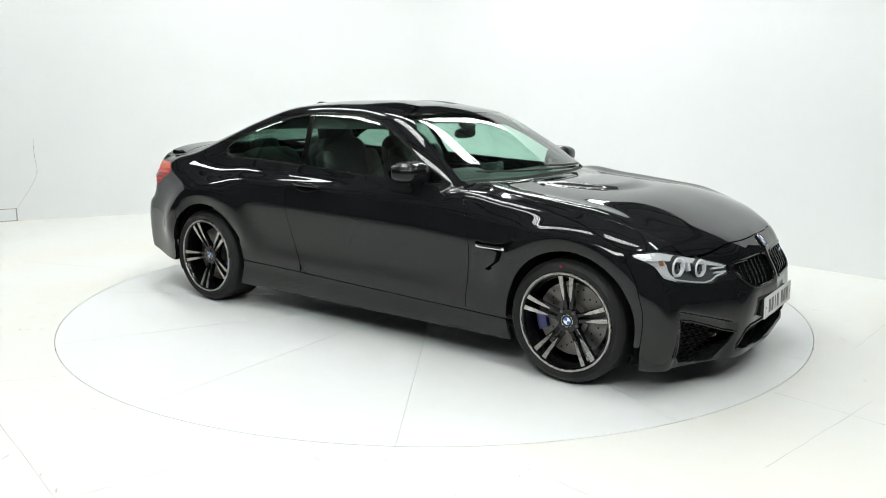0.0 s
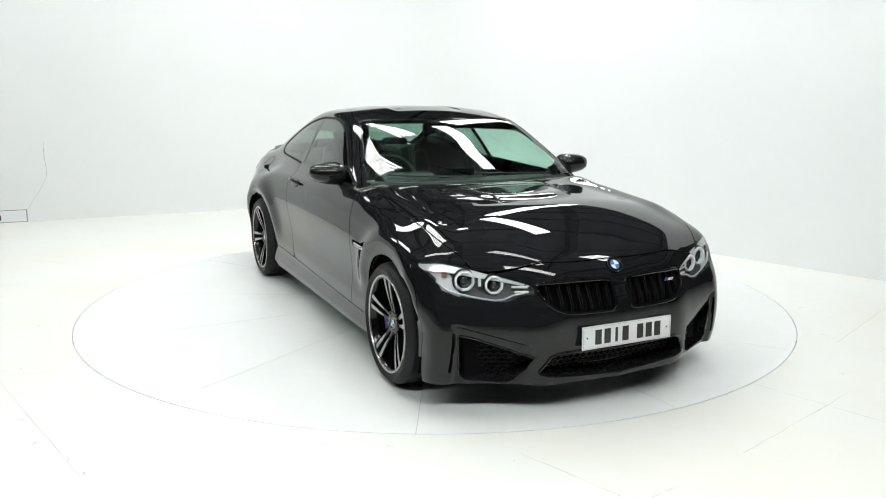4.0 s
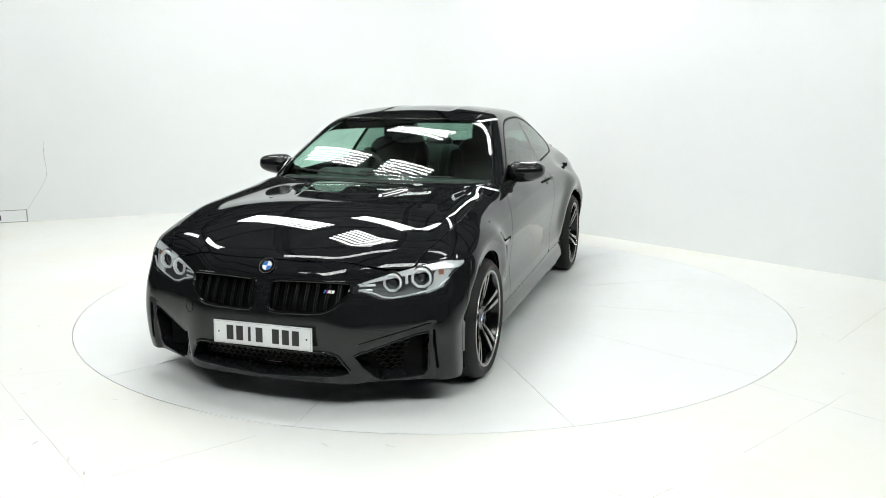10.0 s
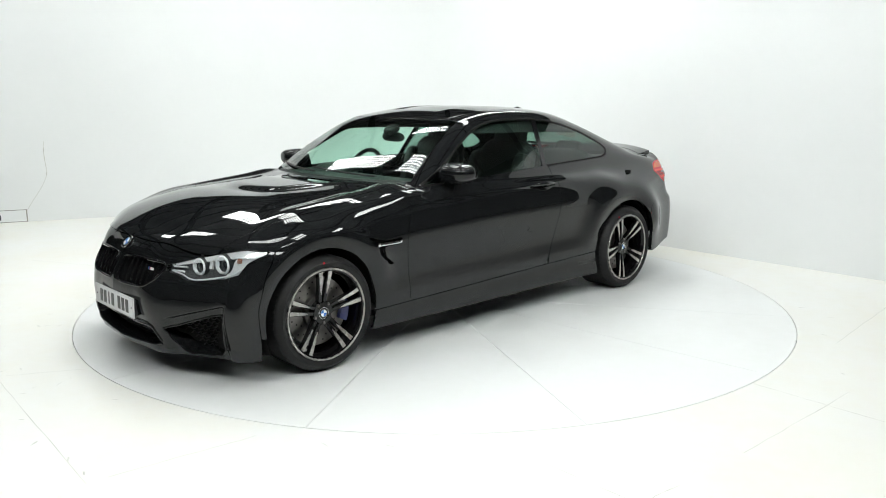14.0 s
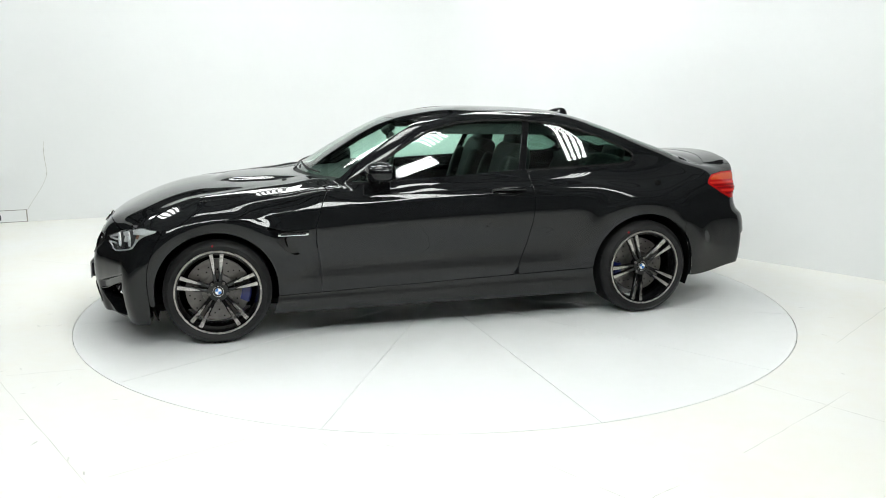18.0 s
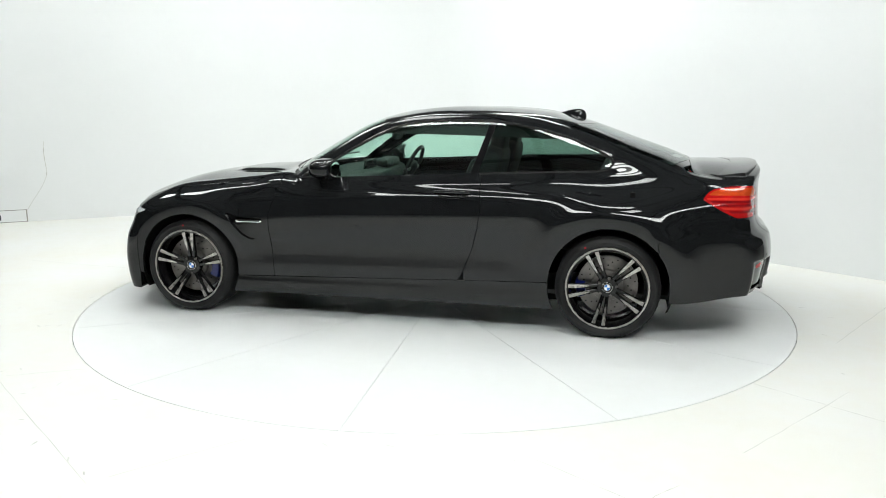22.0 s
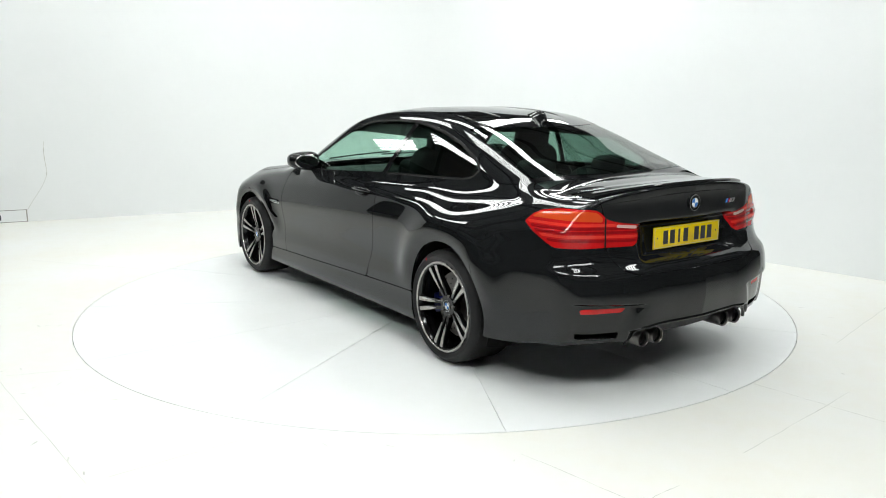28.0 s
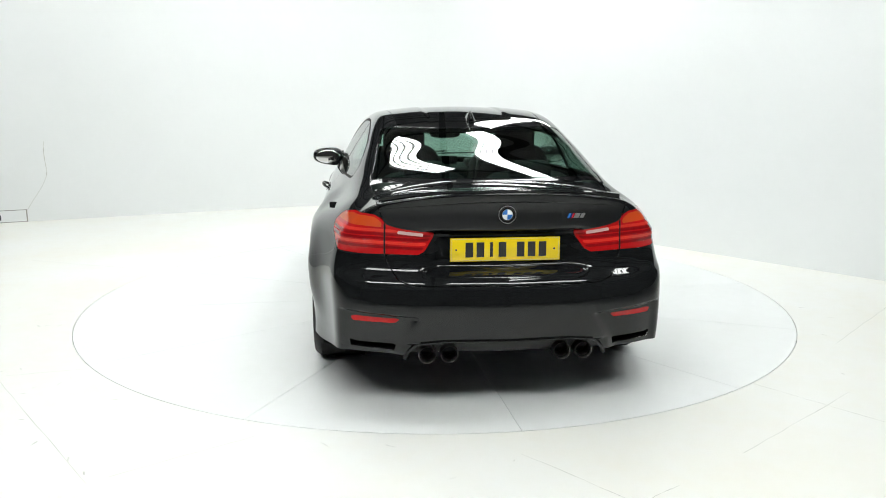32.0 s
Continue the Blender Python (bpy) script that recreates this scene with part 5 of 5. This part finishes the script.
for y, z in ((0.30, 0.545), (-0.30, 0.545), (0.62, 0.52), (-0.62, 0.52)):
    p, n = surface_at(y, z, "rear")
    bm = bmesh.new()
    lathe(bm, [(0.0, 0.001), (0.009, 0.001), (0.0095, -0.004)], 20, "z")
    ob = part("parking_sensor", bm, GLOSS_BLACK, car)
    ob.matrix_local = facing(p, n)
p, n = surface_at(0.42, 0.46)
bm = bmesh.new()
lathe(bm, [(0.029, 0.0004), (0.0305, 0.0010), (0.032, 0.0004)], 32, "z")
ob = part("towing_eye_cover", bm, GLOSS_BLACK, car)
ob.matrix_local = facing((p.x, -p.y, p.z), (n.x, -n.y, n.z))


# ---- underneath and wheel housings ----
bm = bmesh.new()
box(bm, (3.45, 1.40, 0.04), (0.10, 0, 0.195), bevel=0.01)
part("underbody", bm, LINER, car)
# added dark box that keeps the bright floor from showing through the intakes
box_part("intake_blocker", (0.09, 1.42, 0.33), (1.855, 0, 0.295), LINER, car, bevel=0.02)
for (ax, az, ar), name in ((ARCH_F, "f"), (ARCH_R, "r")):
    for s in (1, -1):
        bm = bmesh.new()
        prof = [(0.03, 0.42 * s), (ar + 0.03, 0.42 * s), (ar + 0.035, 0.55 * s), (ar + 0.03, 0.80 * s), (ar + 0.006, 0.875 * s)]
        lathe(bm, prof, 40, arc=(radians(-26 if ax > 0 else -4), radians(184 if ax > 0 else 203)))
        ob = part("wheel_liner", bm, LINER, car, smooth=True)
        ob.location = (ax, 0, az)
for x in (1.406, -1.406):
    for s in (1, -1):
        f = x > 0
        R = 0.190 if f else 0.185
        bm = bmesh.new()
        lathe(bm, [(0.07, -0.012), (R, -0.012), (R, 0.012), (0.10, 0.012), (0.095, 0.03), (0.0, 0.03)], 64)
        disc = part("brake_disc", bm, STEEL, car, "drilled steel brake disc", smooth=True)
        disc.matrix_local = pose(x, s * 0.80, 0.318, 0, 0, 0 if s > 0 else 180)
        for k in range(36):
            a = 2 * math.pi * k / 36
            r = (0.125, 0.147, 0.168)[k % 3]
            # a near-black cap paints the shade inside each hole
            bm = bmesh.new()
            lathe(bm, [(0.0, 0.0130), (0.005, 0.0130), (0.005, 0.010)], 6)
            bmesh.ops.translate(bm, verts=bm.verts, vec=(r * math.cos(a), 0, r * math.sin(a)))
            part("drilled_hole", bm, SOOT_AND_HOLE, disc)
        # caliper behind the axle in front, ahead of it at the rear
        mid = radians(-8) if not f else radians(188)
        bm = bmesh.new()
        span = radians(17)
        lathe(bm, [(0.135, -0.045), (0.190, -0.045), (0.197, -0.03), (0.197, 0.030), (0.188, 0.042), (0.160, 0.046), (0.138, 0.038)], 14, closed=True, arc=(mid - span, mid + span))
        cal = part("brake_caliper", bm, CALIPER, car, "blue brake caliper", smooth=True)
        cal.location = (x, s * 0.80, 0.318)
        if s < 0:
            cal.matrix_local = pose(x, s * 0.80, 0.318) @ Matrix.Diagonal((1, -1, 1, 1))


# ---- cabin ----
skin("door_card", sections(-0.60, 0.72, 44, 105, 0.03), all_of(lambda p: door_shape(X(p), Z(p)), lambda p: -on_cabin(p) + 0.0), CABIN, car, lip=0, sink=0.085, mirror=True)
skin("rear_side_trim", sections(-1.75, -0.55, 40, 105, 0.03), all_of(lambda p: -on_cabin(p) + 0.01, lambda p: Z(p) - 0.4, lambda p: outside_arch(p, 0.05)), CABIN, car, lip=0, sink=0.10, mirror=True)
skin("headliner", sections(-1.30, 0.20, -46, 46, 0.03), all_of(lambda p: Z(p) - 1.22, lambda p: -screen_edges(p) - 0.01, lambda p: -back_edges(p) - 0.01), HEADLINER, car, lip=0, sink=0.035)
box_part("cabin_floor", (2.9, 1.44, 0.03), (-0.45, 0, 0.235), CABIN, car)


def extrude_y(name, outline, y0, y1, mat, label="", bevel=0.02):
    bm = bmesh.new()
    prism(bm, outline, pose(0, y1, 0, 90), y1 - y0)
    bmesh.ops.bevel(bm, geom=bm.edges[:], offset=bevel, segments=3, affect="EDGES", profile=0.5)
    return part(name, bm, mat, car, label, smooth=True)


extrude_y("dashboard", [(0.80, 0.905), (0.62, 0.930), (0.42, 0.945), (0.30, 0.915), (0.27, 0.80), (0.34, 0.62), (0.60, 0.50), (0.85, 0.52)], -0.70, 0.70, CABIN, "black dashboard", 0.025)
extrude_y("instrument_hood", [(0.52, 0.93), (0.42, 0.985), (0.31, 0.985), (0.30, 0.92)], -0.55, -0.18, CABIN)
extrude_y("centre_screen", [(0.40, 0.93), (0.385, 1.00), (0.37, 1.00), (0.375, 0.93)], -0.12, 0.13, GLOSS_BLACK, "", 0.004)
extrude_y("centre_console", [(0.40, 0.60), (0.30, 0.62), (-0.55, 0.58), (-0.60, 0.25), (0.45, 0.25)], -0.13, 0.13, CABIN)
box_part("parcel_shelf", (0.50, 1.34, 0.03), (-1.64, 0, 0.972), CABIN, car, turn=pose(0, 0, 0, 0, -3, 0))
box_part("front_bulkhead", (0.03, 1.44, 0.55), (0.88, 0, 0.58), LINER, car)
box_part("rear_bulkhead", (0.03, 1.38, 0.72), (-1.50, 0, 0.60), LINER, car)
box_part("wheel_arch_shelf", (0.03, 1.66, 0.20), (-1.535, 0, 0.80), LINER, car)

# steering wheel on the car's right
bm = bmesh.new()
tube(bm, [(0, 0.182 * math.cos(a), 0.182 * math.sin(a)) for a in (2 * math.pi * k / 40 for k in range(40))], 0.0155, 10, closed=True)
sw = part("steering_wheel", bm, LEATHER, car, "black leather steering wheel", smooth=True)
sw.matrix_local = pose(0.155, -0.365, 0.905, 0, -24, 0)
bm = bmesh.new()
bmesh.ops.create_uvsphere(bm, u_segments=24, v_segments=14, radius=1)
bmesh.ops.transform(bm, matrix=Matrix.Diagonal((0.035, 0.075, 0.065, 1)), verts=bm.verts)
part("airbag_boss", bm, CABIN, sw, smooth=True)
for a in (0, 180, 270):
    bm = bmesh.new()
    box(bm, (0.016, 0.13, 0.030), (0, 0.115, 0), bevel=0.006)
    bmesh.ops.transform(bm, matrix=pose(0, 0, 0, a), verts=bm.verts)
    part("wheel_spoke_arm", bm, LAMP_GREY, sw, smooth=True)


def padded(name, size, m, mat, parent=None, label="", power=0.45):
    """A cushion: a rounded box with softly domed faces."""
    bm = bmesh.new()
    bmesh.ops.create_uvsphere(bm, u_segments=28, v_segments=16, radius=1)
    for v in bm.verts:
        v.co = Vector([math.copysign(abs(c) ** power, c) * h / 2 for c, h in zip(v.co, size)])
    ob = part(name, bm, mat, parent or car, label, smooth=True)
    ob.matrix_local = m
    return ob


for s in (1, -1):
    y = 0.365 * s
    padded("seat_cushion", (0.54, 0.50, 0.20), pose(-0.24, y, 0.50, 0, -8, 0), LEATHER, label="black leather front seat cushion")
    back = padded("seat_backrest", (0.16, 0.50, 0.66), pose(-0.56, y, 0.83, 0, -17, 0), LEATHER, label="black leather front seat backrest")
    for t in (1, -1):
        padded("seat_bolster", (0.13, 0.11, 0.52), pose(0.07, 0.215 * t, -0.04, 0, 0, 12 * t), LEATHER, back)
        padded("cushion_bolster", (0.44, 0.09, 0.10), pose(-0.22, y + 0.215 * t, 0.585, 0, -8, 0), LEATHER)
    padded("headrest", (0.105, 0.27, 0.21), pose(0.01, 0, 0.365, 0, 6, 0), LEATHER, back, "black leather headrest")
    padded("rear_seat_cushion", (0.48, 0.52, 0.18), pose(-1.05, 0.30 * s, 0.56, 0, -6, 0), LEATHER)
    padded("rear_seat_backrest", (0.15, 0.54, 0.52), pose(-1.33, 0.30 * s, 0.80, 0, -24, 0), LEATHER)
    padded("rear_headrest", (0.09, 0.24, 0.13), pose(-1.45, 0.30 * s, 1.045, 0, -14, 0), LEATHER)
bm = bmesh.new()
bmesh.ops.create_uvsphere(bm, u_segments=28, v_segments=14, radius=1)
for v in bm.verts:
    v.co = Vector([math.copysign(abs(c) ** 0.7, c) * h for c, h in zip(v.co, (0.018, 0.115, 0.034))])
rm = part("rear_view_mirror", bm, CABIN, car, "black interior mirror below the windscreen top", smooth=True)
rm.matrix_local = pose(0.17, 0, 1.185, 0, 8, 0)
bm = bmesh.new()
tube(bm, [(0.005, 0, 0.0), (0.05, 0, 0.045)], 0.012, 8)
part("mirror_stalk", bm, CABIN, rm, smooth=True)
padded("sensor_pod", (0.09, 0.10, 0.05), pose(0.185, 0, 1.235, 0, 30, 0), CABIN)


def motions():
    walk(turntable, [(t, pose(0, 0, 0, 0, 0, a)) for t, a in HEADING])
    walk(car, [(t, pose(0, 0, 0, 0, 0, a) @ Matrix.Translation(CAR_AT)) for t, a in HEADING])


motions()
